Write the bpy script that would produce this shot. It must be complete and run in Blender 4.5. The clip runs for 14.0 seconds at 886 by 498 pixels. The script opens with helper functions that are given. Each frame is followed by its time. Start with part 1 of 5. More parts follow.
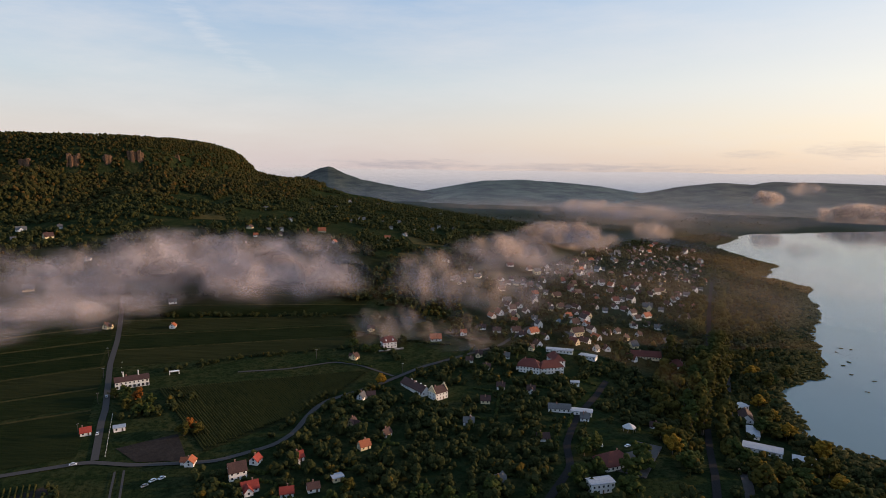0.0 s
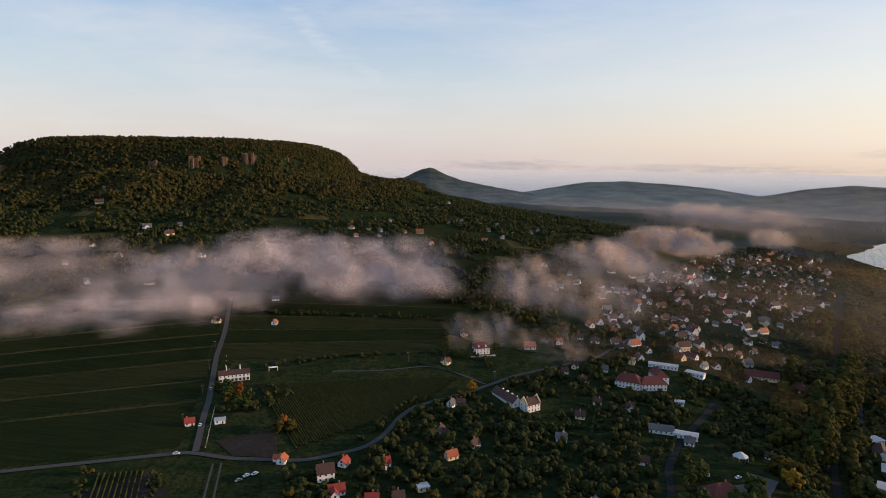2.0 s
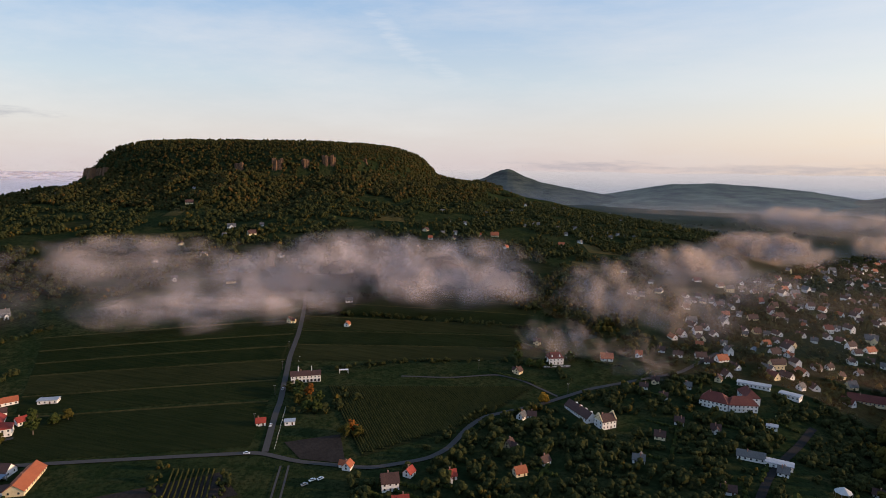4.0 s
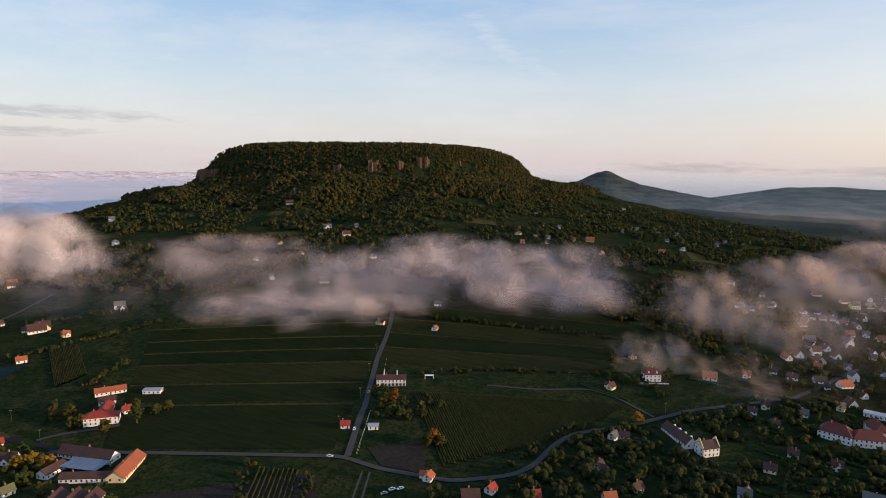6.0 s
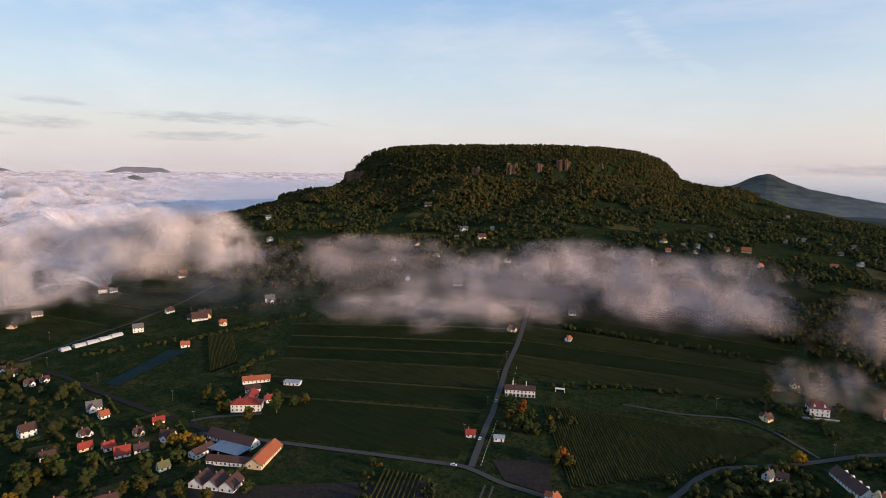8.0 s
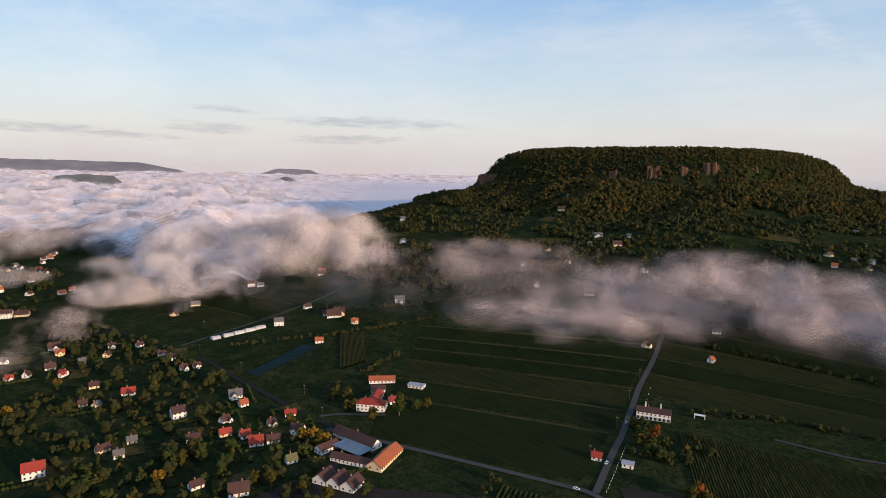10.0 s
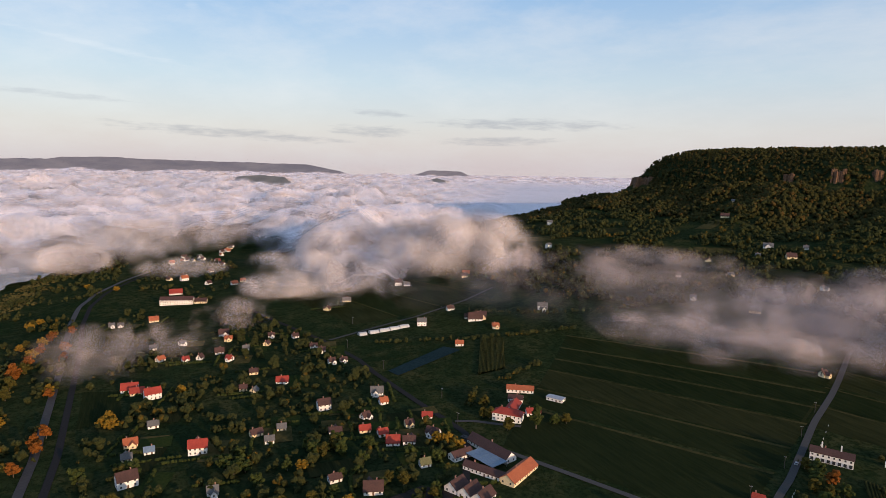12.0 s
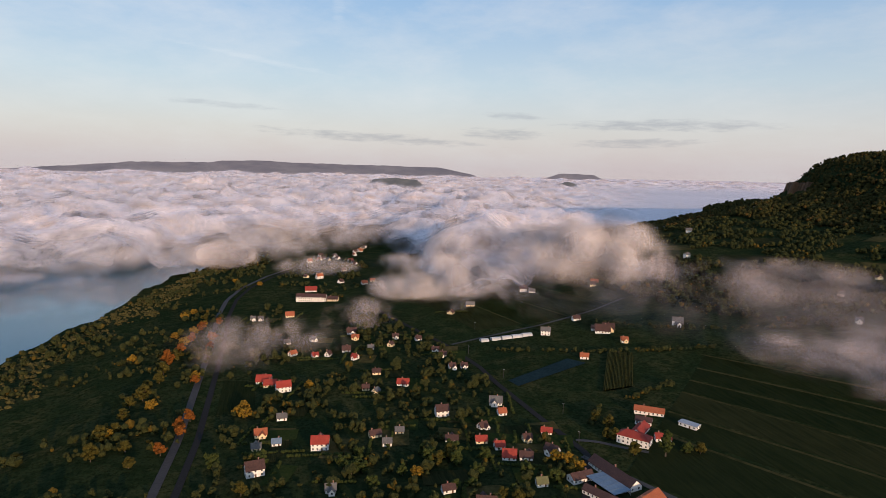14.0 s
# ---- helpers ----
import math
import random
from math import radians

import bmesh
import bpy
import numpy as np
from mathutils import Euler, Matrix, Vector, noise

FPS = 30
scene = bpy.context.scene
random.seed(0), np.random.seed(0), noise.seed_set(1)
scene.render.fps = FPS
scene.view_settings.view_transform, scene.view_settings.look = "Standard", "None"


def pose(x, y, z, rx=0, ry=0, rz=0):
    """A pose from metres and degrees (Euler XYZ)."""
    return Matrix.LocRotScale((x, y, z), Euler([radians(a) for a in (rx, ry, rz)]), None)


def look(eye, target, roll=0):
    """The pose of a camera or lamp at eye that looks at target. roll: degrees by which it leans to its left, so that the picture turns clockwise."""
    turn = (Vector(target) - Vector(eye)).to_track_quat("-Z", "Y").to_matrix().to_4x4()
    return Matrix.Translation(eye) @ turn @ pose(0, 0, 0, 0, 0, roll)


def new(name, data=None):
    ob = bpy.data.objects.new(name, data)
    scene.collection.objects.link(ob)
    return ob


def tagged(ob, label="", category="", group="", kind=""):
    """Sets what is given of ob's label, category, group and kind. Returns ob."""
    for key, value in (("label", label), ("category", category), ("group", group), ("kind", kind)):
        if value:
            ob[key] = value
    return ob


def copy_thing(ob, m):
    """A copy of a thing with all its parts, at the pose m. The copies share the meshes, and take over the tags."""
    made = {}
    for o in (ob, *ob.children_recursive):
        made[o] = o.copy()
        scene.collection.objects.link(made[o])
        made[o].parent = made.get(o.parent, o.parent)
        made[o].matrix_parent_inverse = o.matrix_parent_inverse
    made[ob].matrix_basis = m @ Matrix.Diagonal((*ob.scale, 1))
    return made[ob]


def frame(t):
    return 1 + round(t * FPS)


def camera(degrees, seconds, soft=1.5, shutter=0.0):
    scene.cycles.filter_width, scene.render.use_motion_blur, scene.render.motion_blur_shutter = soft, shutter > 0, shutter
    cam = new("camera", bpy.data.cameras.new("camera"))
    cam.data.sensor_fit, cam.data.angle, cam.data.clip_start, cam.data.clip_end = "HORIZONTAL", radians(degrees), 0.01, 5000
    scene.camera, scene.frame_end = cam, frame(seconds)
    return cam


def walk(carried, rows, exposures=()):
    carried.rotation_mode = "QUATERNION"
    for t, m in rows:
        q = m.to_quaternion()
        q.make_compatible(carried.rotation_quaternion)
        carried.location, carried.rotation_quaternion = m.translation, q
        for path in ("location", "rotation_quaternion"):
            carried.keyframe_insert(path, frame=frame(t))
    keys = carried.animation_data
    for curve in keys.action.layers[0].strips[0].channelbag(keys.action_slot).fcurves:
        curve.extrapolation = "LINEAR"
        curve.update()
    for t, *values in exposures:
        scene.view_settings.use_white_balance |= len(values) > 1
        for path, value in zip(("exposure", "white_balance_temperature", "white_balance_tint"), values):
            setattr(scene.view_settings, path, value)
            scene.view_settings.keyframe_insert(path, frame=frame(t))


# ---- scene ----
cam = camera(71.46, 14.0, soft=0.6)
# seconds, eye x y z, heading to the left, pitch, lean to the left
ROWS = [
    (0.0, 0.0, 0.0, 207.0, 0.00, -7.48, 0.49),
    (0.5, 1.1, 3.2, 207.4, 2.41, -7.46, 0.51),
    (1.0, 2.0, 6.7, 207.9, 4.95, -7.47, 0.54),
    (1.5, 2.9, 10.1, 208.3, 7.14, -7.47, 0.54),
    (2.0, 3.6, 13.7, 208.8, 9.34, -7.48, 0.53),
    (2.5, 4.1, 17.3, 209.3, 11.46, -7.48, 0.51),
    (3.0, 4.7, 20.7, 209.7, 13.12, -7.47, 0.52),
    (5.5, 4.1, 38.9, 212.2, 22.80, -7.43, 0.63),
    (6.0, 3.6, 42.7, 212.6, 25.33, -7.43, 0.67),
    (6.5, 2.9, 46.4, 212.8, 28.40, -7.41, 0.69),
    (7.0, 2.2, 50.2, 213.1, 31.64, -7.42, 0.73),
    (7.5, 1.1, 53.5, 213.7, 34.96, -7.43, 0.76),
    (8.0, -0.2, 56.7, 214.4, 38.20, -7.43, 0.83),
    (10.5, -8.5, 72.4, 216.9, 53.74, -7.43, 0.99),
    (11.0, -10.6, 75.1, 217.4, 57.06, -7.45, 1.01),
    (11.5, -13.0, 77.8, 218.0, 60.75, -7.48, 1.04),
    (12.0, -15.3, 80.3, 218.3, 64.36, -7.51, 1.06),
    (12.5, -18.0, 83.0, 218.9, 68.00, -7.48, 1.09),
    (13.0, -20.5, 85.1, 219.2, 70.82, -7.47, 1.10),
    (13.5, -23.0, 87.1, 219.8, 73.54, -7.48, 1.12),
    (14.0, -25.7, 89.1, 220.1, 76.40, -7.47, 1.11),
]


def eye_pose(x, y, z, yaw, pitch, lean):
    a, b = radians(yaw), radians(pitch)
    way = Vector((-math.sin(a) * math.cos(b), math.cos(a) * math.cos(b), math.sin(b)))
    return look((x, y, z), Vector((x, y, z)) + way * 100, lean)


walk(cam, [(t, eye_pose(*row)) for t, *row in ROWS],
     exposures=[(0.0, -0.10, 6480, 10), (7.0, -0.02, 6250, 9), (11.0, -0.04, 6200, 8), (12.5, -0.14, 6200, 8), (14.0, -0.22, 6200, 8)])
scene.cycles.transparent_max_bounces = 64

# ---- light: a low morning sun from the east, a clear sky with thin streaks ----
SUN_AZ, SUN_EL = 78.0, 10.0      # degrees clockwise from +y, and above the horizon
sun_way = Vector((math.sin(radians(SUN_AZ)) * math.cos(radians(SUN_EL)), math.cos(radians(SUN_AZ)) * math.cos(radians(SUN_EL)), math.sin(radians(SUN_EL))))
lamp = bpy.data.lights.new("sun", "SUN")
lamp.energy, lamp.angle, lamp.color = 5.0, radians(0.6), (1.0, 0.64, 0.39)
sun = new("sun", lamp)
sun.matrix_world = look(sun_way * 100, (0, 0, 0))


class Nodes:
    """Short hand for building node trees."""

    def __init__(self, tree):
        self.tree = tree
        tree.nodes.clear()

    def add(self, kind, *links, **settings):
        n = self.tree.nodes.new("ShaderNode" + kind)
        for key, value in settings.items():
            setattr(n, key, value)
        for i, v in enumerate(links):
            if v is not None:
                self.set(n.inputs[i], v)
        return n

    def set(self, socket, v):
        if isinstance(v, bpy.types.NodeSocket):
            self.tree.links.new(v, socket)
        elif isinstance(v, bpy.types.Node):
            self.tree.links.new(v.outputs[0], socket)
        else:
            if isinstance(v, tuple) and len(v) == 3 and socket.type == "RGBA":
                v = (*v, 1)
            socket.default_value = v

    def math(self, op, a, b=0.0, c=0.0, clamp=False):
        n = self.add("Math", a, b, c, operation=op)
        n.use_clamp = clamp
        return n

    def ramp(self, fac, stops):
        n = self.add("ValToRGB", fac)
        e = n.color_ramp.elements
        while len(e) < len(stops):
            e.new(0.5)
        for el, (p, c) in zip(e, stops):
            el.position = p
            el.color = (*c, 1) if isinstance(c, tuple) else (c, c, c, 1)
        return n

    def mix(self, fac, a, b, blend="MIX"):
        n = self.add("MixRGB", fac, a, b, blend_type=blend)
        return n

    def noise(self, vec, scale, detail=4.0, rough=0.55, out=0):
        n = self.add("TexNoise")
        if vec is not None:
            self.set(n.inputs["Vector"], vec)
        self.set(n.inputs["Scale"], scale)
        self.set(n.inputs["Detail"], detail)
        self.set(n.inputs["Roughness"], rough)
        return n.outputs[out]


BARS = [(-83.2, 2.65, 12.0, 0.55, -0.55, 0.75), (-71.1, 3.2, 4.6, 0.7, -0.1, 0.7), (-56.9, 4.0, 11.0, 0.65, -0.1, 0.75), (-59.5, 2.5, 6.5, 0.5, 0.15, 0.7), (-70.3, 4.8, 3.6, 0.4, -0.2, 0.55), (-96.3, 5.1, 6.5, 0.35, -0.3, 0.45),
        (33.5, 1.6, 4.0, 0.8, -0.1, 0.5), (26.0, 1.3, 3.0, 0.5, 0.0, 0.35), (14.0, 0.1, 14.0, 0.6, 0.0, 0.5), (-4.0, 0.3, 9.0, 0.7, 0.0, 0.55),
        (-21.0, 11.5, 3.4, 1.5, -3.0, -0.26), (-16.5, 8.6, 2.4, 1.0, -1.4, -0.22), (-93.0, 9.0, 9.0, 0.35, -1.3, -0.3), (-86.0, 13.5, 0.7, 2.2, 0.0, -0.22)]


def sky():
    w = bpy.data.worlds.new("sky")
    w.use_nodes = True
    scene.world = w
    n = Nodes(w.node_tree)
    air = n.add("TexSky", sky_type="NISHITA", sun_disc=False, sun_elevation=radians(SUN_EL), sun_rotation=radians(SUN_AZ), air_density=1.0, dust_density=2.0, ozone_density=1.5)
    way = n.add("TexCoord").outputs["Generated"]
    xyz = n.add("SeparateXYZ", way)
    up = n.math("MAXIMUM", xyz.outputs[2], 0.0)
    # the clear sky's colour by height, and how near to the sun's side
    west = n.ramp(up, [(0.0, (0.74, 0.62, 0.62)), (0.06, (0.72, 0.66, 0.65)), (0.13, (0.59, 0.65, 0.71)), (0.25, (0.34, 0.49, 0.71)), (0.45, (0.23, 0.39, 0.68)), (1.0, (0.15, 0.28, 0.56))])
    east = n.ramp(up, [(0.0, (0.86, 0.68, 0.55)), (0.04, (0.92, 0.76, 0.61)), (0.12, (0.86, 0.81, 0.75)), (0.28, (0.58, 0.67, 0.80)), (0.5, (0.48, 0.63, 0.86)), (1.0, (0.2, 0.34, 0.6))])
    side = n.add("VectorMath", way, (math.sin(radians(SUN_AZ)), math.cos(radians(SUN_AZ)), 0.0), operation="DOT_PRODUCT")
    warm = n.add("MapRange", side.outputs["Value"], -0.10, 0.92, 0.0, 1.0, interpolation_type="SMOOTHSTEP")
    clear = n.mix(warm, west, east)
    # thin high streaks
    flat = n.add("VectorMath", way, (1.6, 3.2, 9.0), operation="MULTIPLY")
    wisp = n.ramp(n.noise(flat, 1.3, 8.0, 0.64), [(0.43, 0.0), (0.72, 0.55)])
    veil = n.mix(wisp, clear, (0.80, 0.76, 0.76))
    # long grey bars of cloud low over the western hills: bearing, height, half length, half thickness, slope
    a = n.math("MULTIPLY", n.math("ARCTAN2", xyz.outputs[0], xyz.outputs[1]), 57.2958)
    e = n.math("MULTIPLY", n.math("ARCSINE", xyz.outputs[2]), 57.2958)
    ruffle = n.math("MULTIPLY", n.math("SUBTRACT", n.noise(n.add("VectorMath", way, (9.0, 9.0, 60.0), operation="MULTIPLY"), 3.0, 5.0, 0.6), 0.5), 2.6)
    full = veil
    for az, el, long, thick, slope, dark in BARS:
        u = n.math("MULTIPLY", n.math("SUBTRACT", a, az), 1 / long)
        v = n.math("MULTIPLY", n.math("SUBTRACT", e, n.math("ADD", n.math("MULTIPLY", u, slope), el)), 1 / thick)
        q = n.math("ADD", n.math("SUBTRACT", 1.0, n.math("ADD", n.math("MULTIPLY", u, u), n.math("MULTIPLY", v, v))), ruffle)
        f = n.add("MapRange", q, 0.1, 1.5, 0.0, abs(dark), interpolation_type="SMOOTHSTEP")
        full = n.mix(f, full, (0.40, 0.38, 0.45) if dark > 0 else (0.86, 0.82, 0.82))
    a1 = n.add("Background", full, 0.92)
    a2 = n.add("Background", air, 0.05)
    n.add("OutputWorld", n.add("AddShader", a1, a2))


sky()

# ---- materials ----


def principled(name, build, rough=0.85, metal=0.0, spec=0.3):
    """A material whose colour (and bump height) come from build(n, position)."""
    m = bpy.data.materials.new(name)
    m.use_nodes = True
    n = Nodes(m.node_tree)
    at = n.add("NewGeometry").outputs["Position"]
    colour, height, dist = build(n, at)
    b = n.add("BsdfPrincipled")
    n.set(b.inputs["Base Color"], colour)
    n.set(b.inputs["Roughness"], rough)
    n.set(b.inputs["Metallic"], metal)
    n.set(b.inputs["Specular IOR Level"], spec)
    if height is not None:
        bump = n.add("Bump")
        bump.inputs["Strength"].default_value = 0.8
        bump.inputs["Distance"].default_value = dist
        n.set(bump.inputs["Height"], height)
        n.set(b.inputs["Normal"], bump)
    n.add("OutputMaterial", b)
    return m


def leafy(name, dark, light, autumn=None, share=0.0):
    """Foliage: lit tufts and shaded gaps painted into the colour, each clump a little different, some of them turned by
    autumn.
    """
    def build(n, at):
        g = n.add("NewGeometry").outputs["Random Per Island"]
        big = n.noise(at, 0.02, 2.0)
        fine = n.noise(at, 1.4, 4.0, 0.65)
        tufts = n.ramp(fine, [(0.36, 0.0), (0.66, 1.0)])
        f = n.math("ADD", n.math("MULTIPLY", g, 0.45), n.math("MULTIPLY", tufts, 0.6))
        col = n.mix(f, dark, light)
        if autumn:
            pick = n.math("ADD", g, n.math("MULTIPLY", n.math("SUBTRACT", big, 0.5), 0.9))
            col = n.mix(n.ramp(pick, [(1.0 - share, 0.0), (min(1.0, 1.06 - share), 1.0)]), col, autumn)
        # shade between the leaves, painted in as near-black
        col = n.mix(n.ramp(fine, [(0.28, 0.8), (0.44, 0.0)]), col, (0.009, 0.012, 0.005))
        return col, fine, 0.9
    return principled(name, build, 0.9, 0.0, 0.02)


def droplet_normal(n, at, scale, sunward, swirl):
    """Drops scatter light all round: a veil is lit from above and from the sun's side, whichever way its sheet faces."""
    lit = Vector((0, 0, 1)) + sun_way * sunward
    stir = n.add("VectorMath", n.add("VectorMath", n.noise(at, scale, 2.0, 0.45, 1), (0.5, 0.5, 0.5), operation="SUBTRACT"), (swirl, swirl, swirl), operation="MULTIPLY")
    return n.add("VectorMath", n.add("VectorMath", stir, tuple(lit), operation="ADD"), operation="NORMALIZE")


def mist_material(name, strength, tint=(0.84, 0.75, 0.77), fine=0.026, ragged=2.6, foot=(-0.95, 0.25), sunward=0.5, swirl=1.25):
    """Droplets in the air: thin where the bank's body ends and where the noise is low."""
    m = bpy.data.materials.new(name)
    m.use_nodes = True
    n = Nodes(m.node_tree)
    p = n.add("TexCoord").outputs["Object"]
    at = n.add("NewGeometry").outputs["Position"]
    body = n.math("SUBTRACT", 1.0, n.add("VectorMath", p, p, operation="DOT_PRODUCT").outputs["Value"])
    drift = n.add("VectorMath", n.noise(at, fine * 0.6, 2.0, 0.5, 1), (34.0, 34.0, 22.0), operation="MULTIPLY")
    blown = n.add("VectorMath", at, drift, operation="ADD")
    coarse = n.noise(blown, fine * 0.36, 2.0)
    puffs = n.noise(blown, fine, 5.0, 0.57)
    mixed = n.math("ADD", n.math("MULTIPLY", puffs, 0.55), n.math("MULTIPLY", coarse, 0.45))
    rag = n.math("MULTIPLY", n.math("SUBTRACT", mixed, 0.5), ragged * 2.3)
    dens = n.add("MapRange", n.math("ADD", n.math("MULTIPLY", body, 1.0), rag), 0.02, 1.3, 0.0, strength, interpolation_type="SMOOTHSTEP")
    alpha = n.math("MULTIPLY", dens, n.add("MapRange", body, 0.0, 0.55, 0.0, 1.0, interpolation_type="SMOOTHSTEP"), clamp=True)
    fade = n.add("MapRange", n.add("SeparateXYZ", p).outputs[2], foot[0], foot[1], 0.0, 1.0, interpolation_type="SMOOTHSTEP")
    alpha = n.math("MULTIPLY", alpha, fade)
    way = droplet_normal(n, at, fine * 0.9, sunward, swirl)
    d, tr = n.add("BsdfDiffuse", tint), n.add("BsdfTranslucent", tint)
    n.set(d.inputs["Normal"], way)
    n.set(tr.inputs["Normal"], way)
    both = n.add("MixShader", 0.2, d, tr)
    n.add("OutputMaterial", n.add("MixShader", alpha, n.add("BsdfTransparent"), both))
    return m


def air_material(name, strength, tint, top):
    """Thin morning air: a very faint veil, densest near the ground."""
    m = bpy.data.materials.new(name)
    m.use_nodes = True
    n = Nodes(m.node_tree)
    at = n.add("NewGeometry").outputs["Position"]
    z = n.add("SeparateXYZ", at).outputs[2]
    drift = n.add("MapRange", n.noise(at, 0.004, 4.0), 0.3, 0.7, 0.6, 1.3)
    alpha = n.math("MULTIPLY", n.add("MapRange", z, 20.0, top, strength, 0.0, interpolation_type="SMOOTHSTEP"), drift)
    d = n.add("BsdfDiffuse", tint)
    n.set(d.inputs["Normal"], droplet_normal(n, at, 0.003, 0.35, 0.3))
    n.add("OutputMaterial", n.add("MixShader", alpha, n.add("BsdfTransparent"), d))
    return m


def grassland(n, at):
    big = n.noise(at, 0.006, 4.0)
    mid = n.noise(at, 0.035, 5.0, 0.65)
    fine = n.noise(at, 0.35, 5.0, 0.7)
    col = n.mix(n.ramp(big, [(0.35, 0.0), (0.65, 1.0)]), (0.013, 0.024, 0.010), (0.028, 0.036, 0.014))
    col = n.mix(n.ramp(mid, [(0.45, 0.0), (0.66, 0.9)]), col, (0.045, 0.045, 0.018))
    col = n.mix(n.ramp(n.noise(at, 0.11, 4.0, 0.6), [(0.40, 0.8), (0.52, 0.0)]), col, (0.012, 0.021, 0.008))
    col = n.mix(n.ramp(fine, [(0.35, 0.85), (0.55, 0.0)]), col, (0.007, 0.012, 0.005))
    return col, fine, 1.2


MAT_GROUND = principled("grass and soil", grassland, 0.95, 0.0, 0.0)


def asphalt(n, at):
    fine = n.noise(at, 1.3, 4.0)
    return n.mix(fine, (0.045, 0.044, 0.043), (0.082, 0.079, 0.075)), None, 0


MAT_ROAD = principled("worn asphalt", asphalt, 0.95, 0.0, 0.0)
MAT_STREET = principled("dark asphalt", lambda n, at: (n.mix(n.noise(at, 0.9, 4.0), (0.016, 0.016, 0.016), (0.034, 0.033, 0.032)), None, 0), 0.95, 0.0, 0.0)


def lake_water():
    m = bpy.data.materials.new("lake water")
    m.use_nodes = True
    n = Nodes(m.node_tree)
    at = n.add("NewGeometry").outputs["Position"]
    b = n.add("BsdfPrincipled")
    n.set(b.inputs["Base Color"], (0.085, 0.145, 0.165))
    n.set(b.inputs["Roughness"], 0.08)
    n.set(b.inputs["IOR"], 1.33)
    bump = n.add("Bump")
    bump.inputs["Strength"].default_value = 0.07
    bump.inputs["Distance"].default_value = 0.3
    n.set(bump.inputs["Height"], n.noise(at, 0.35, 4.0))
    n.set(b.inputs["Normal"], bump)
    n.add("OutputMaterial", b)
    return m


MAT_LAKE = lake_water()
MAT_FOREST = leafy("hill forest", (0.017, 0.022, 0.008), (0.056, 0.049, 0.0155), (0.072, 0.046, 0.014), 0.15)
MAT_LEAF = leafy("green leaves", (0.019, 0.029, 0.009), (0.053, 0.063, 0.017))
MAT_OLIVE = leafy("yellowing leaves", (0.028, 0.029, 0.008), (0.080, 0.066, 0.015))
# gold of autumn leaves, also painted on trees gilded by the sun
MAT_GOLD = leafy("golden autumn and sun-gilded leaves", (0.095, 0.060, 0.008), (0.25, 0.145, 0.02))
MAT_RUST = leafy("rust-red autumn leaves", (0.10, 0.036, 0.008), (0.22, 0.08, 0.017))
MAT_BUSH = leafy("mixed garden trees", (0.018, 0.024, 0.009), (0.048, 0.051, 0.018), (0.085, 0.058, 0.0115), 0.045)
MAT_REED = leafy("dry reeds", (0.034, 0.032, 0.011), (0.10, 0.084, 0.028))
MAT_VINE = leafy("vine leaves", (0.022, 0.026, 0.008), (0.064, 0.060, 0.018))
MAT_MIST = mist_material("morning mist", 0.43, foot=(-0.9, 0.35))
MAT_MIDDLE = mist_material("torn mist", 0.17)
MAT_LOBE = mist_material("soft low mist", 0.24, foot=(-0.9, 0.35))
MAT_THIN = mist_material("thin mist", 0.11, fine=0.034, ragged=4.2)
MAT_LINK = mist_material("scattered shreds of mist", 0.055, ragged=3.4)
MAT_FRONT = mist_material("bright front of the valley fog", 0.36, (0.88, 0.82, 0.84), 0.020, 2.6, sunward=0.45, swirl=1.8)
MAT_WISP = mist_material("bright wisps of fog", 0.13, (0.88, 0.82, 0.84), 0.026, 3.2)
# blue tint stands in for the sky's sheen on the water
MAT_LAKE_FILL_FOG = mist_material("fog sheet lightening the lake", 0.14, (0.72, 0.80, 0.90), 0.008, 1.2, (-3.0, -2.0), 0.0, 0.3)
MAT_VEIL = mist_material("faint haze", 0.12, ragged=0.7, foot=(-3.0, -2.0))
MAT_DISTANCE = air_material("thin morning air", 0.13, (0.74, 0.78, 0.86), 240.0)
# orange tint: the sun's warm glow in the haze, put into its colour
MAT_GLOW_HAZE = mist_material("haze with sun glow in its tint", 0.075, (0.88, 0.64, 0.46), ragged=0.8, foot=(-3.0, -2.0))


def plain(name, a, b, scale, rough=0.85, spec=0.3, metal=0.0, bump=0.0, streak=None):
    """A surface of two near colours, mottled at two scales and from object to object; streak: drawn out along a bearing."""
    def build(n, at):
        where = at
        if streak is not None:
            turned = n.add("Mapping", at)
            turned.inputs["Rotation"].default_value = (0, 0, radians(streak))
            turned.inputs["Scale"].default_value = (0.12, 1.6, 1.0)
            where = turned.outputs[0]
        f = n.ramp(n.noise(where, scale, 6.0, 0.7), [(0.36, 0.0), (0.64, 1.0)])
        g = n.ramp(n.noise(at, scale * 0.12, 3.0), [(0.3, 0.0), (0.7, 1.0)])
        r = n.add("ObjectInfo").outputs["Random"]
        k = n.math("ADD", n.math("MULTIPLY", f, 0.55), n.math("ADD", n.math("MULTIPLY", g, 0.35), n.math("MULTIPLY", r, 0.25)))
        return n.mix(k, a, b), (f if bump else None), bump
    return principled(name, build, rough, metal, spec)


MAT_WALL = plain("white render", (0.62, 0.60, 0.57), (0.82, 0.80, 0.77), 0.8)
MAT_CREAM = plain("cream render", (0.60, 0.47, 0.27), (0.78, 0.66, 0.42), 0.8)
MAT_TILE_RED = plain("red roof tiles", (0.17, 0.022, 0.014), (0.31, 0.045, 0.027), 1.5, 0.7, bump=0.1)
MAT_TILE_ORANGE = plain("orange roof tiles", (0.22, 0.06, 0.024), (0.36, 0.11, 0.045), 1.5, 0.7, bump=0.1)
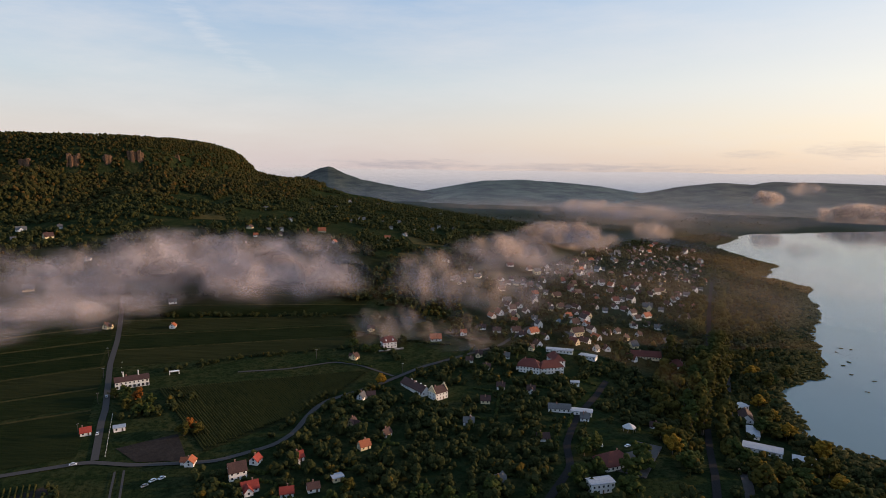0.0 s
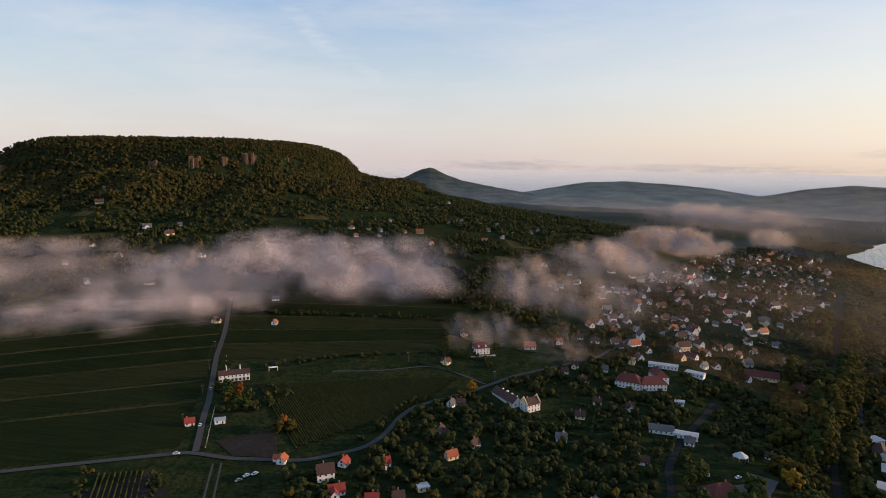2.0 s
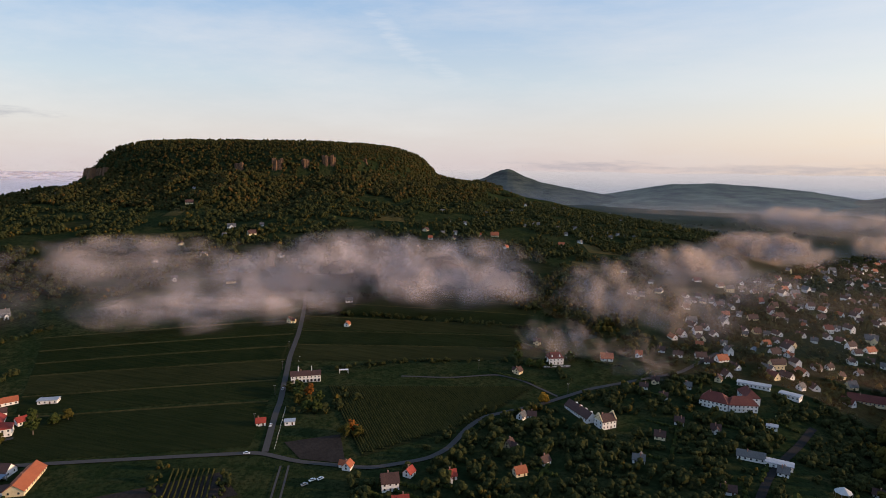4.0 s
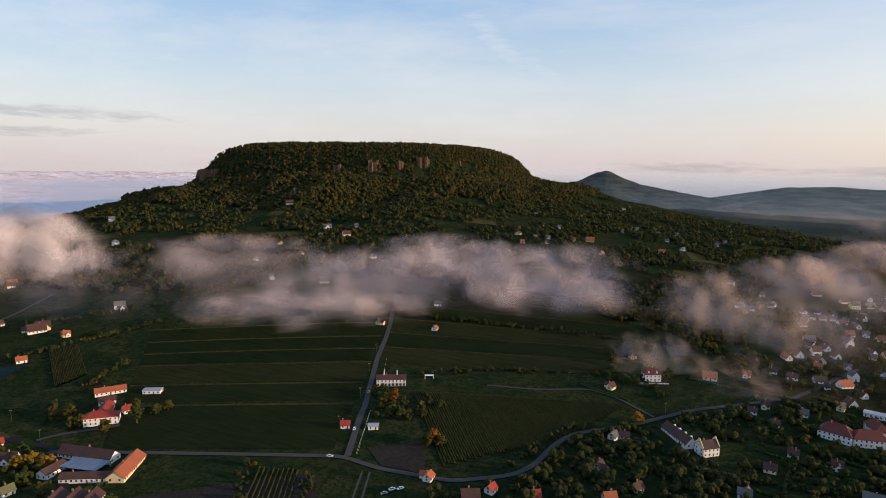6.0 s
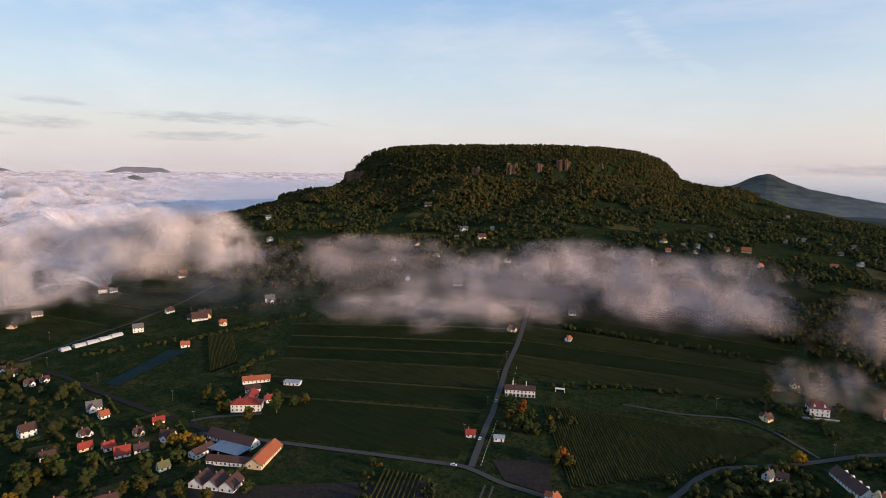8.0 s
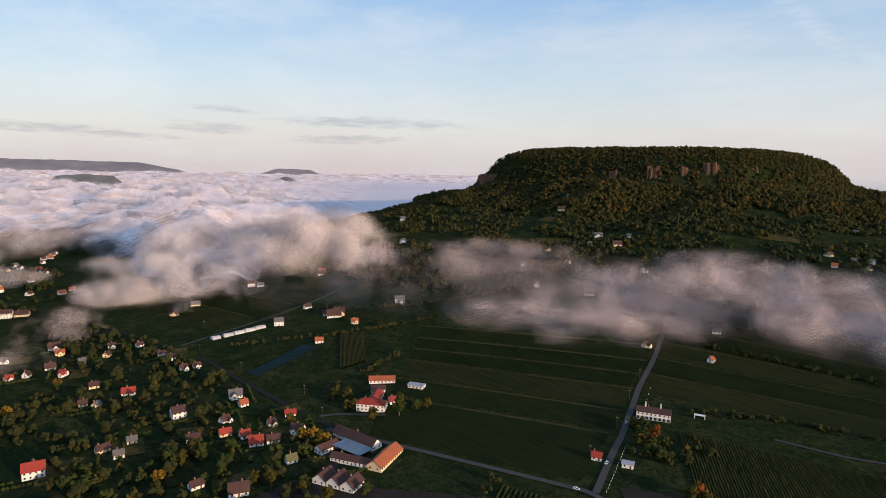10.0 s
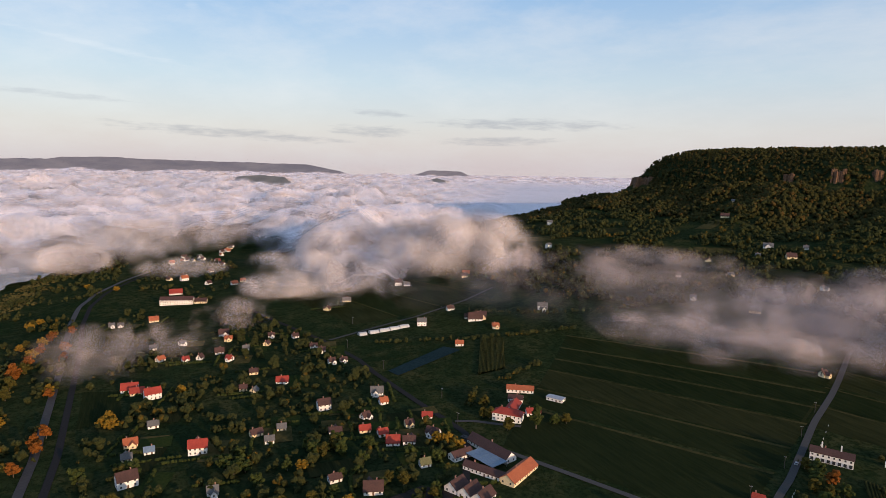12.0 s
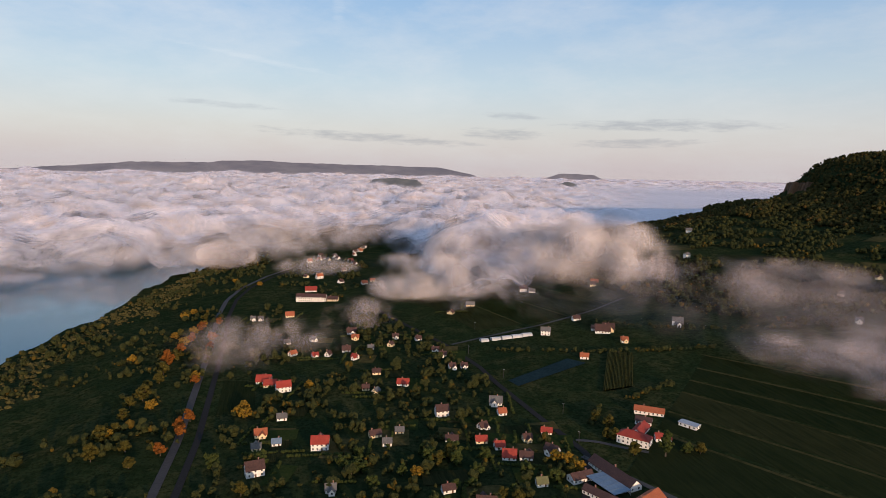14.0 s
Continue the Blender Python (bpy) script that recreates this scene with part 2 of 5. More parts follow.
MAT_TILE_BROWN = plain("dark brown roof tiles", (0.032, 0.017, 0.015), (0.085, 0.042, 0.033), 1.5, 0.75, bump=0.1)
MAT_TILE_GREY = plain("grey slate roof", (0.06, 0.058, 0.058), (0.14, 0.135, 0.13), 1.5, 0.7, bump=0.1)
MAT_MAROON = plain("dull maroon roof tiles", (0.075, 0.02, 0.015), (0.15, 0.04, 0.028), 1.5, 0.75, bump=0.1)
MAT_TIN = plain("pale sheet roof", (0.22, 0.24, 0.27), (0.36, 0.38, 0.4), 0.6, 0.45, 0.5)
MAT_BLUE = plain("blue-grey sheet roof", (0.07, 0.11, 0.16), (0.13, 0.18, 0.24), 0.6, 0.5, 0.5)
MAT_OLIVE_ROOF = plain("olive green roof", (0.07, 0.075, 0.03), (0.13, 0.13, 0.06), 1.2)
MAT_GLASS = plain("dark window glass", (0.02, 0.024, 0.03), (0.04, 0.045, 0.05), 0.3, 0.08, 0.5)
MAT_DOOR = plain("brown door", (0.07, 0.04, 0.025), (0.13, 0.08, 0.05), 2.0)
MAT_BRICK = plain("chimney brick", (0.22, 0.10, 0.07), (0.36, 0.2, 0.15), 3.0)
MAT_BARK = plain("bark", (0.05, 0.04, 0.03), (0.11, 0.09, 0.07), 3.0)
MAT_ROCK = plain("tawny basalt cliff", (0.05, 0.032, 0.020), (0.16, 0.088, 0.046), 0.25, 0.9, bump=0.8)
MAT_FIELD = plain("dark green field", (0.006, 0.0125, 0.005), (0.020, 0.025, 0.010), 0.25, 0.95, 0.0, bump=0.6, streak=-26)
MAT_FIELD2 = plain("browned field", (0.009, 0.014, 0.006), (0.031, 0.032, 0.013), 0.2, 0.95, 0.0, bump=0.6, streak=-26)
MAT_LAWN = plain("garden lawn", (0.013, 0.023, 0.007), (0.034, 0.044, 0.013), 0.4, 0.95, 0.0, bump=0.2)
MAT_BALK = plain("browned grass balk", (0.014, 0.017, 0.006), (0.066, 0.056, 0.022), 0.15, 0.95, 0.0, bump=0.2)
MAT_STRAW = plain("dry grass", (0.014, 0.018, 0.006), (0.10, 0.078, 0.030), 0.12, 0.95, 0.0, bump=0.2)
MAT_SOIL = plain("dark bare soil", (0.018, 0.016, 0.014), (0.04, 0.034, 0.03), 0.4, 0.95, 0.0, bump=0.2)
MAT_FILM = plain("white plastic film", (0.36, 0.36, 0.36), (0.52, 0.52, 0.5), 0.5, 0.5, 0.3)
MAT_NET = plain("blue-green netting", (0.010, 0.020, 0.022), (0.021, 0.038, 0.042), 0.4, 0.95, 0.0)
MAT_PAVE = plain("grey paving", (0.036, 0.034, 0.033), (0.07, 0.066, 0.062), 0.5)
MAT_STEEL = plain("galvanised steel", (0.3, 0.31, 0.32), (0.45, 0.46, 0.47), 1.0, 0.5, 0.5, 0.6)
MAT_CAR = plain("white car paint", (0.7, 0.7, 0.7), (0.8, 0.8, 0.8), 0.5, 0.25, 0.5)
MAT_TYRE = plain("tyre rubber", (0.015, 0.015, 0.015), (0.03, 0.03, 0.03), 3.0)


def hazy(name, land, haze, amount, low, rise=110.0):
    """Far land behind miles of bright air: a backdrop with that haze put into it as a glow, most of all at its foot."""
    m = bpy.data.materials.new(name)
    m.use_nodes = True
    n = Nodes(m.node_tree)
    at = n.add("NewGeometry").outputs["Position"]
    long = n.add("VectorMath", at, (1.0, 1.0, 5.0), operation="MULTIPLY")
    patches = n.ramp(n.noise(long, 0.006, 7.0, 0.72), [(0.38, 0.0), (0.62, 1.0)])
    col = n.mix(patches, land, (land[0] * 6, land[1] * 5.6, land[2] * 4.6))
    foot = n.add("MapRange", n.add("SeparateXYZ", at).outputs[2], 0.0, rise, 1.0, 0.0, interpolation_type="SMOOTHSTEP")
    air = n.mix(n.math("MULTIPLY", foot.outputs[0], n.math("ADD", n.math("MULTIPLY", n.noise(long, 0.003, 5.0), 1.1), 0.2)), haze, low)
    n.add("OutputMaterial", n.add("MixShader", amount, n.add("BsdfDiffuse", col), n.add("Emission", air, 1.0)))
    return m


# the haze colours are painted glow: warm eastward, blue northward
MAT_FAR_EAST = hazy("far hills glowing with warm haze", (0.03, 0.032, 0.024), (0.080, 0.068, 0.070), 0.55, (0.20, 0.165, 0.145))
MAT_FAR_NORTH = hazy("far hills glowing with blue haze", (0.03, 0.038, 0.03), (0.055, 0.064, 0.082), 0.55, (0.15, 0.155, 0.17))
MAT_FAR_CONE = hazy("far cone hill glowing with haze", (0.022, 0.027, 0.02), (0.027, 0.031, 0.040), 0.6, (0.10, 0.105, 0.125))
MAT_FAR_WEST = hazy("far ridge glowing with haze", (0.05, 0.05, 0.055), (0.20, 0.175, 0.21), 0.8, (0.3, 0.26, 0.29))

# pink crest and blue foot of the bank are painted glow
MAT_FAR_CLOUD = hazy("glowing far bank of low cloud", (0.10, 0.10, 0.11), (0.74, 0.66, 0.65), 0.92, (0.36, 0.40, 0.50), 205.0)
MAT_ISLET = hazy("dark hilltop glowing with haze", (0.03, 0.032, 0.03), (0.10, 0.105, 0.13), 0.7, (0.3, 0.28, 0.32))


def cloud_sea_material(name, veil):
    """The top of the valley fog; veil 0 is its solid body, higher ones are thinner and more torn."""
    m = bpy.data.materials.new(name)
    m.use_nodes = True
    n = Nodes(m.node_tree)
    geometry = n.add("NewGeometry")
    at = geometry.outputs["Position"]
    rim = n.add("Attribute", attribute_name="rim").outputs["Fac"]
    drift = n.add("VectorMath", n.noise(at, 0.008, 2.0, 0.5, 1), (90.0, 90.0, 40.0), operation="MULTIPLY")
    blown = n.add("VectorMath", at, drift, operation="ADD")
    puffs = n.noise(blown, 0.010, 6.0, 0.58)
    solid = n.add("MapRange", n.math("ADD", rim, n.math("MULTIPLY", n.math("SUBTRACT", puffs, 0.5), 700.0)), 120.0, 520.0, 0.0, 1.0, interpolation_type="SMOOTHSTEP")
    if veil:
        torn = n.add("MapRange", n.noise(blown, 0.014, 6.0, 0.6), 0.36 + 0.035 * veil, 0.70 + 0.02 * veil, 0.0, 0.62, interpolation_type="SMOOTHSTEP")
        solid = n.math("MULTIPLY", solid, torn)
    soft = n.add("VectorMath", n.add("VectorMath", geometry.outputs["Normal"], (0.75, 0.75, 0.75), operation="MULTIPLY"), droplet_normal(n, at, 0.012, 0.25, 1.1), operation="ADD")
    calm = n.add("Attribute", attribute_name="calm").outputs["Fac"]
    way = n.add("VectorMath", n.mix(calm, soft, (0.0, 0.0, 1.0)), operation="NORMALIZE")
    if veil:
        solid = n.math("MULTIPLY", solid, n.math("SUBTRACT", 1.0, calm))
    tint = (0.86, 0.80, 0.82)
    d, tr = n.add("BsdfDiffuse", tint), n.add("BsdfTranslucent", tint)
    n.set(d.inputs["Normal"], way)
    n.set(tr.inputs["Normal"], way)
    both = n.add("MixShader", 0.2, d, tr)
    n.add("OutputMaterial", n.add("MixShader", solid, n.add("BsdfTransparent"), both))
    return m


MAT_BALLAST = plain("dark railway ballast", (0.02, 0.018, 0.017), (0.045, 0.04, 0.038), 0.5)
MAT_SEA = [cloud_sea_material("sea of cloud" if k == 0 else "torn veil over the sea of cloud", k) for k in range(4)]

# ---- value noise for land and cloud forms ----


def lattice(x, y, seed):
    """Smooth value noise, 0 to 1."""
    x, y = np.asarray(x, float), np.asarray(y, float)
    t = np.random.default_rng(seed).random((64, 64))
    i, j = np.floor(x).astype(int), np.floor(y).astype(int)
    u, v = x - i, y - j
    u, v = u * u * (3 - 2 * u), v * v * (3 - 2 * v)
    g = lambda a, b: t[(i + a) % 64, (j + b) % 64]
    return (g(0, 0) * (1 - u) + g(1, 0) * u) * (1 - v) + (g(0, 1) * (1 - u) + g(1, 1) * u) * v


# ---- the land ----


PLATEAU = [(-1195, 1166), (-972, 1179), (-740, 1242), (-619, 1323), (-546, 1530), (-573, 1818), (-756, 1944), (-1152, 1944), (-1210, 1530)]


def edge_distance(x, y, outline):
    """Metres inside (plus) or outside (minus) a closed outline."""
    pts = np.array(outline, float)
    d, inside = np.full(x.shape, 1e9), np.zeros(x.shape, bool)
    for (ax, ay), (bx, by) in zip(pts, np.roll(pts, -1, 0)):
        ex, ey = bx - ax, by - ay
        k = np.clip(((x - ax) * ex + (y - ay) * ey) / (ex * ex + ey * ey), 0, 1)
        d = np.minimum(d, np.hypot(x - ax - k * ex, y - ay - k * ey))
        cross = (ay > y) != (by > y)
        with np.errstate(divide="ignore", invalid="ignore"):
            inside ^= cross & (x < (bx - ax) * (y - ay) / (by - ay + 1e-12) + ax)
    return np.where(inside, d, -d)


def height(x, y):
    """The table hill: a plateau with cliffs, a wooded slope, vineyards, then the lake plain."""
    x, y = np.asarray(x, float), np.asarray(y, float)
    d = -edge_distance(x, y, PLATEAU)
    a = np.degrees(np.arctan2(y - 1584, x + 1008))
    k = np.interp(a, [-180, -150, -110, -55, -25, 40, 90, 180], [1.18, 1.15, 1.02, 1, 0.84, 0.84, 0.95, 1.15])   # a long gentle flank to the east
    west = np.interp(a, [-180, -150, -113, -98], [1, 1, 1, 0]) * np.interp(d, [-45, -20, 2, 32, 111, 253, 427, 700, 1000], [0, 14, 26, 21, 24, 29, 24, 10, 0])
    east = np.interp(a, [0, 12, 50, 75], [0, 1, 1, 0]) * np.interp(d, [350, 500, 650, 900, 1200], [0, 9, 21, 20, 5])
    spurs = 46 * (lattice(x / 95, y / 190, 91) - 0.5) + 16 * (lattice(x / 40, y / 60, 92) - 0.5)
    return spurs * np.interp(d, [15, 70, 170, 300, 420], [0, 1, 1, 0.35, 0]) + np.interp(np.where(d > 0, d * (1 + (k - 1) * np.clip(d / 250, 0, 1)), d), [-180, -81, -27, 0, 22, 90, 180, 369, 432, 522, 630, 756, 846, 1035, 1170, 1620, 2520],
                     [273.6, 262.8, 243.0, 216.0, 189.0, 163.8, 140.4, 102.6, 95.4, 82.8, 64.8, 40.5, 30.6, 20.7, 17.1, 11.7, 8.1]) - west - east


def land_z(x, y):
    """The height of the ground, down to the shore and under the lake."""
    x, y = np.asarray(x, float), np.asarray(y, float)
    z, d = height(x, y), shore_distance(x, y)
    return np.where(d > 0, np.where(d < 280, np.minimum(z, 0.4 + d * 0.045 + np.maximum(d - 100, 0) * 0.15), z), np.maximum(-3.0, d * 0.15))


def h(x, y):
    return float(land_z(np.array([x]), np.array([y]))[0])


SHORE = [(1552, 2151), (994, 2012), (738, 1661), (733, 1346), (619, 1197), (653, 1084), (565, 923), (463, 747), (403, 626), (328, 565), (313, 522), (292, 464), (331, 428), (414, 369), (360, 216), (108, -126), (-270, -216), (-765, -223), (-841, -220), (-979, -182), (-1114, -164), (-1301, -151), (-1363, -108), (-1715, -45), (-1858, 52), (-2700, 450), (-4700, 800), (-4700, 4700), (4700, 4700), (4700, 2500), (2600, 2330)]


def shore_distance(x, y):
    x, y = np.asarray(x, float), np.asarray(y, float)
    return edge_distance(x, y, SHORE) + 22 * (lattice(x / 60, y / 60, 71) - 0.5) + 14 * (lattice(x / 24, y / 24, 72) - 0.5)


def mesh_object(name, verts, faces, material, smooth=True):
    me = bpy.data.meshes.new(name)
    v, f = np.asarray(verts, np.float32), np.asarray(faces, np.int32)
    k = f.shape[1]
    me.vertices.add(len(v))
    me.vertices.foreach_set("co", v.ravel())
    me.loops.add(f.size)
    me.loops.foreach_set("vertex_index", f.ravel())
    me.polygons.add(len(f))
    me.polygons.foreach_set("loop_start", np.arange(0, f.size, k, dtype=np.int32))
    me.polygons.foreach_set("use_smooth", np.full(len(f), smooth))
    me.update(calc_edges=True)
    me.materials.append(material)
    return new(name, me)


def grid_faces(nx, ny):
    i = np.arange(nx * ny).reshape(ny, nx)
    return np.stack([i[:-1, :-1], i[:-1, 1:], i[1:, 1:], i[1:, :-1]], -1).reshape(-1, 4)


def stretch(lo, hi, step, end_lo, end_hi):
    mid = np.arange(lo, hi + 1, step)
    a = lo - np.geomspace(step, lo - end_lo, 22)[::-1]
    b = hi + np.geomspace(step, end_hi - hi, 22)
    return np.concatenate([a, mid, b])


def land():
    xs, ys = stretch(-2000, 1000, 12, -4700, 4700), stretch(-300, 2100, 12, -4700, 4700)
    x, y = np.meshgrid(xs, ys)
    z = land_z(x, y)
    tagged(mesh_object("ground", np.stack([x, y, z], -1).reshape(-1, 3), grid_faces(len(xs), len(ys)), MAT_GROUND), "dark green and brown fields and slopes", "ground", "", "structure")
    s = 4700
    tagged(mesh_object("water", [(-s, -s, 0), (s, -s, 0), (s, s, 0), (-s, s, 0)], [(0, 1, 2, 3)], MAT_LAKE, False), "calm grey-blue lake reflecting the morning sky", "lake", "", "structure")


land()


def ribbon(name, label, line, width, material, lift=0.55):
    """A strip of road or track laid over the land along a line."""
    p = np.array(line, float)
    seg = np.r_[0, np.cumsum(np.hypot(*np.diff(p, axis=0).T))]
    s = np.arange(0, seg[-1], 4.0)
    q = np.stack([np.interp(s, seg, p[:, 0]), np.interp(s, seg, p[:, 1])], -1)
    for _ in range(3):
        q[1:-1] = (q[:-2] + 2 * q[1:-1] + q[2:]) / 4
    t = np.gradient(q, axis=0)
    t /= np.hypot(*t.T)[:, None]
    side = np.stack([-t[:, 1], t[:, 0]], -1) * width / 2
    rows = [np.c_[q + side * k, land_z(*(q + side * k).T) + lift] for k in (-1, 1)]
    v = np.stack(rows, 1).reshape(-1, 3)
    return tagged(mesh_object(name, v, grid_faces(2, len(q)), material), label, "road", "", "structure")


ROADS = [
    ("straight asphalt road climbing between fields towards the hill", 4.6, [(-219, 368), (-244, 422), (-251, 440), (-295, 529), (-316, 582), (-341, 638), (-380, 720), (-440, 830)]),
    ("narrow asphalt road along the edge of the village", 4.2, [(-400, 283), (-337, 313), (-270, 344), (-222, 366), (-192, 364), (-144, 371), (-113, 394), (-104, 412), (-99, 446), (-92, 466), (-55, 500), (-18, 546), (24, 582), (60, 614), (120, 720)]),
    ("village street between gardens", 5.0, [(-330, 250), (-400, 288), (-474, 278), (-551, 269), (-595, 267), (-674, 252), (-796, 216), (-900, 190)]),
    ("pale field track beside the white tunnels", 4.0, [(-675, 258), (-691, 304), (-707, 352), (-730, 430), (-760, 520)]),
    ("grey village street", 5.0, [(60, 330), (83, 372), (86, 403), (99, 439), (116, 471), (150, 540)]),
    ("pale dirt track between a vineyard and a meadow", 2.6, [(-179, 521), (-138, 531), (-99, 552), (-76, 546), (-42, 521)]),
    ("pale farm drive across a meadow", 3.5, [(-392, 330), (-404, 316), (-418, 302), (-424, 288)]),
    ("one pale rut of a dirt track", 1.3, [(-173, 306), (-184, 332), (-196, 360)]),
    ("one pale rut of a dirt track", 1.3, [(-178, 304), (-189, 330), (-201, 359)]),
    ("long road beside the railway and the shore", 5.0, [(120, 240), (162, 339), (224, 500), (298, 669), (380, 860), (470, 1060)]),
    ("road running along the shore beside the railway", 5.0, [(-250, 5), (-409, 15), (-490, 17), (-722, 10), (-880, 1), (-985, 2), (-1075, 16), (-1172, 50), (-1290, 110)]),
]
for text, wide, line in ROADS:
    ribbon("road", text, line, wide, MAT_STREET if "village street" in text or "railway" in text else MAT_ROAD)
ribbon("railway", "dark ballasted railway line along the shore", [(-250, -9), (-409, 1), (-490, 3), (-722, -4), (-880, -13), (-985, -12), (-1075, 2), (-1172, 36), (-1290, 96)], 6.0, MAT_BALLAST)
ribbon("railway", "dark ballasted railway line along the shore", [(138, 236), (180, 335), (242, 496), (316, 665), (398, 856), (488, 1056)], 6.0, MAT_BALLAST)


# ---- cloud sea and far hills ----


def puffs(x, y, seed):
    """Soft rounded heads packed side by side, about 0 to 1."""
    t = np.random.default_rng(seed).random((3, 64, 64))
    i, j = np.floor(x).astype(int), np.floor(y).astype(int)
    top = np.zeros(x.shape)
    for di in (-1, 0, 1):
        for dj in (-1, 0, 1):
            a, b = (i + di) % 64, (j + dj) % 64
            r = 0.4 + 0.45 * t[2, a, b]
            q = ((i + di + t[0, a, b] - x) ** 2 + (j + dj + t[1, a, b] - y) ** 2) / r ** 2
            top += np.exp(-2.2 * q) * r
    return top


def cloud_sea(veil):
    """The top of the valley fog west of the hill: billows out to the horizon, under a few torn veils."""
    az = np.radians(np.linspace(27, 128, 380))
    start = np.interp(np.degrees(az), [27, 32, 50, 58, 62, 66, 70, 74, 79, 88, 93, 100, 128], [3300, 2900, 1900, 1500, 950, 700, 740, 950, 1400, 1470, 1330, 1170, 1080])
    k, _ = np.meshgrid(np.geomspace(1, 51, 210) - 1, az, indexing="ij")
    a, d = np.broadcast_to(az, k.shape), start + (4650 - start) * k / 50
    x, y = -np.sin(a) * d, np.cos(a) * d
    z = 58 + 112 * np.clip((d - 1100) / 3400, 0, 1) ** 0.75
    z += 30 * np.exp(-((np.degrees(a) - 68) / 6) ** 2) * np.clip((1900 - d) / 600, 0, 1)
    calm = np.clip((66 - np.degrees(a)) / 10, 0, 1) * np.clip((d - 1300) / 400, 0, 1)
    near = np.clip(1.3 - d / 4600, 0.3, 1) * (1 - 0.85 * calm)
    z -= 34 * calm * np.clip((4300 - d) / 600, 0, 1)
    for size, tall, seed in ((560, 34, 3), (230, 42, 4), (105, 30, 5), (52, 13, 6)):
        wx, wy = x + size * 0.8 * lattice(x / size * 1.7, y / size * 1.7, seed + 30), y + size * 0.8 * lattice(x / size * 1.7, y / size * 1.7, seed + 40)
        z += tall * (puffs(wx / size, wy / size * 0.8, seed) - 0.6) * near
    z -= 60 * np.clip((start + 500 - d) / 500, 0, 1) ** 1.4
    z += veil * 7.0 * near
    ob = mesh_object("cloud_sea", np.stack([x, y, z], -1).reshape(-1, 3), grid_faces(len(az), 210), MAT_SEA[veil])
    ob.data.attributes.new("rim", "FLOAT", "POINT").data.foreach_set("value", (d - start).astype(np.float32).ravel())
    ob.data.attributes.new("calm", "FLOAT", "POINT").data.foreach_set("value", (calm * np.clip((4200 - d) / 500, 0, 1)).astype(np.float32).ravel())
    tagged(ob, "torn pink-white veil over the sea of cloud" if veil else "white and pink sea of low cloud filling the valley", "cloud", "", "stuff")


def ridge(label, dist, profile, material, run=700, seed=1):
    """A far range: bearing in degrees to the right of +y, and the height of the crest in metres."""
    p = np.array(profile, float)
    az = np.radians(np.linspace(p[0, 0], p[-1, 0], 160))
    crest = np.interp(np.degrees(az), p[:, 0], p[:, 1])
    k = np.linspace(0, 1, 14)
    a, s = np.meshgrid(az, k)
    d = dist - run * s
    x, y = np.sin(a) * d, np.cos(a) * d
    z = (crest[None] + 5) * (1 - s) ** 1.4 - 5 + 14 * (lattice(x / 130, y / 130, seed) - 0.5) * np.minimum(1, s * 5) + 5 * (lattice(x / 40, y / 40, seed + 1) - 0.5)
    tagged(mesh_object("backdrop", np.stack([x, y, z], -1).reshape(-1, 3), grid_faces(160, 14), material), label, "hill", "", "structure")


for k in range(4):
    cloud_sea(k)


def lake_fill_fog(z, seed):
    """A level breath of fog lying on the lake, added as a pale sheet to lighten the dark water."""
    a, d = np.meshgrid(np.linspace(0, 6.283, 49), np.linspace(0, 1, 9))
    v = np.stack([np.cos(a) * d, np.sin(a) * d, 0.2 * lattice(np.cos(a) * d * 3 + 9, np.sin(a) * d * 3 + 9, seed)], -1).reshape(-1, 3)
    ob = mesh_object("lake_fill_fog", v, grid_faces(49, 9), MAT_LAKE_FILL_FOG)
    ob.matrix_world = pose(-1950, -850, z, 0, 0, 24) @ Matrix.Diagonal((1250, 560, 20, 1))
    tagged(ob, "pale blue fog sheet added to lighten the lake", "mist", "", "stuff")


for k in range(3):
    lake_fill_fog(3.0 + 5.0 * k, 95 + k)
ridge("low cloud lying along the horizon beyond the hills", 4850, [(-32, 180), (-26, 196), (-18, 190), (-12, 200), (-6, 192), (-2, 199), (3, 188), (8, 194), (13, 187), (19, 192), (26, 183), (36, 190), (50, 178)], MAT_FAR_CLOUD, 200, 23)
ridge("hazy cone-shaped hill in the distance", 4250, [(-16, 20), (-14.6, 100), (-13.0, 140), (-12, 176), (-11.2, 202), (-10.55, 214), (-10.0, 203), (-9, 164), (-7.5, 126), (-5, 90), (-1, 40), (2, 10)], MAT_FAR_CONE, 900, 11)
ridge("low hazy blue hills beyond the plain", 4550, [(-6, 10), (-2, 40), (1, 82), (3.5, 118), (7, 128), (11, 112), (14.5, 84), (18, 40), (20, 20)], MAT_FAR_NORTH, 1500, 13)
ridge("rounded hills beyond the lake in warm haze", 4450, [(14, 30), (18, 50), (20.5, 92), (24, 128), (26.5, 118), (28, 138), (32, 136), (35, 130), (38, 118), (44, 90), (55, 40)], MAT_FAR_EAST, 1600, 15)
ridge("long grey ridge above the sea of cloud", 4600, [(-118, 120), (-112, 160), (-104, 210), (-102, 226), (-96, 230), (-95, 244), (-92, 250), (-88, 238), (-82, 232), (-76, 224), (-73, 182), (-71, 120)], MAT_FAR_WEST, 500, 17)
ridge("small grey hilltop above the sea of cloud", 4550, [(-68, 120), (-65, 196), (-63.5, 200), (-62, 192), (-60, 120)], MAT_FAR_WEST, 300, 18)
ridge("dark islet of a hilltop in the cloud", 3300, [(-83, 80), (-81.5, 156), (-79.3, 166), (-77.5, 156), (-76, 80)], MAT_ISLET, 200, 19)
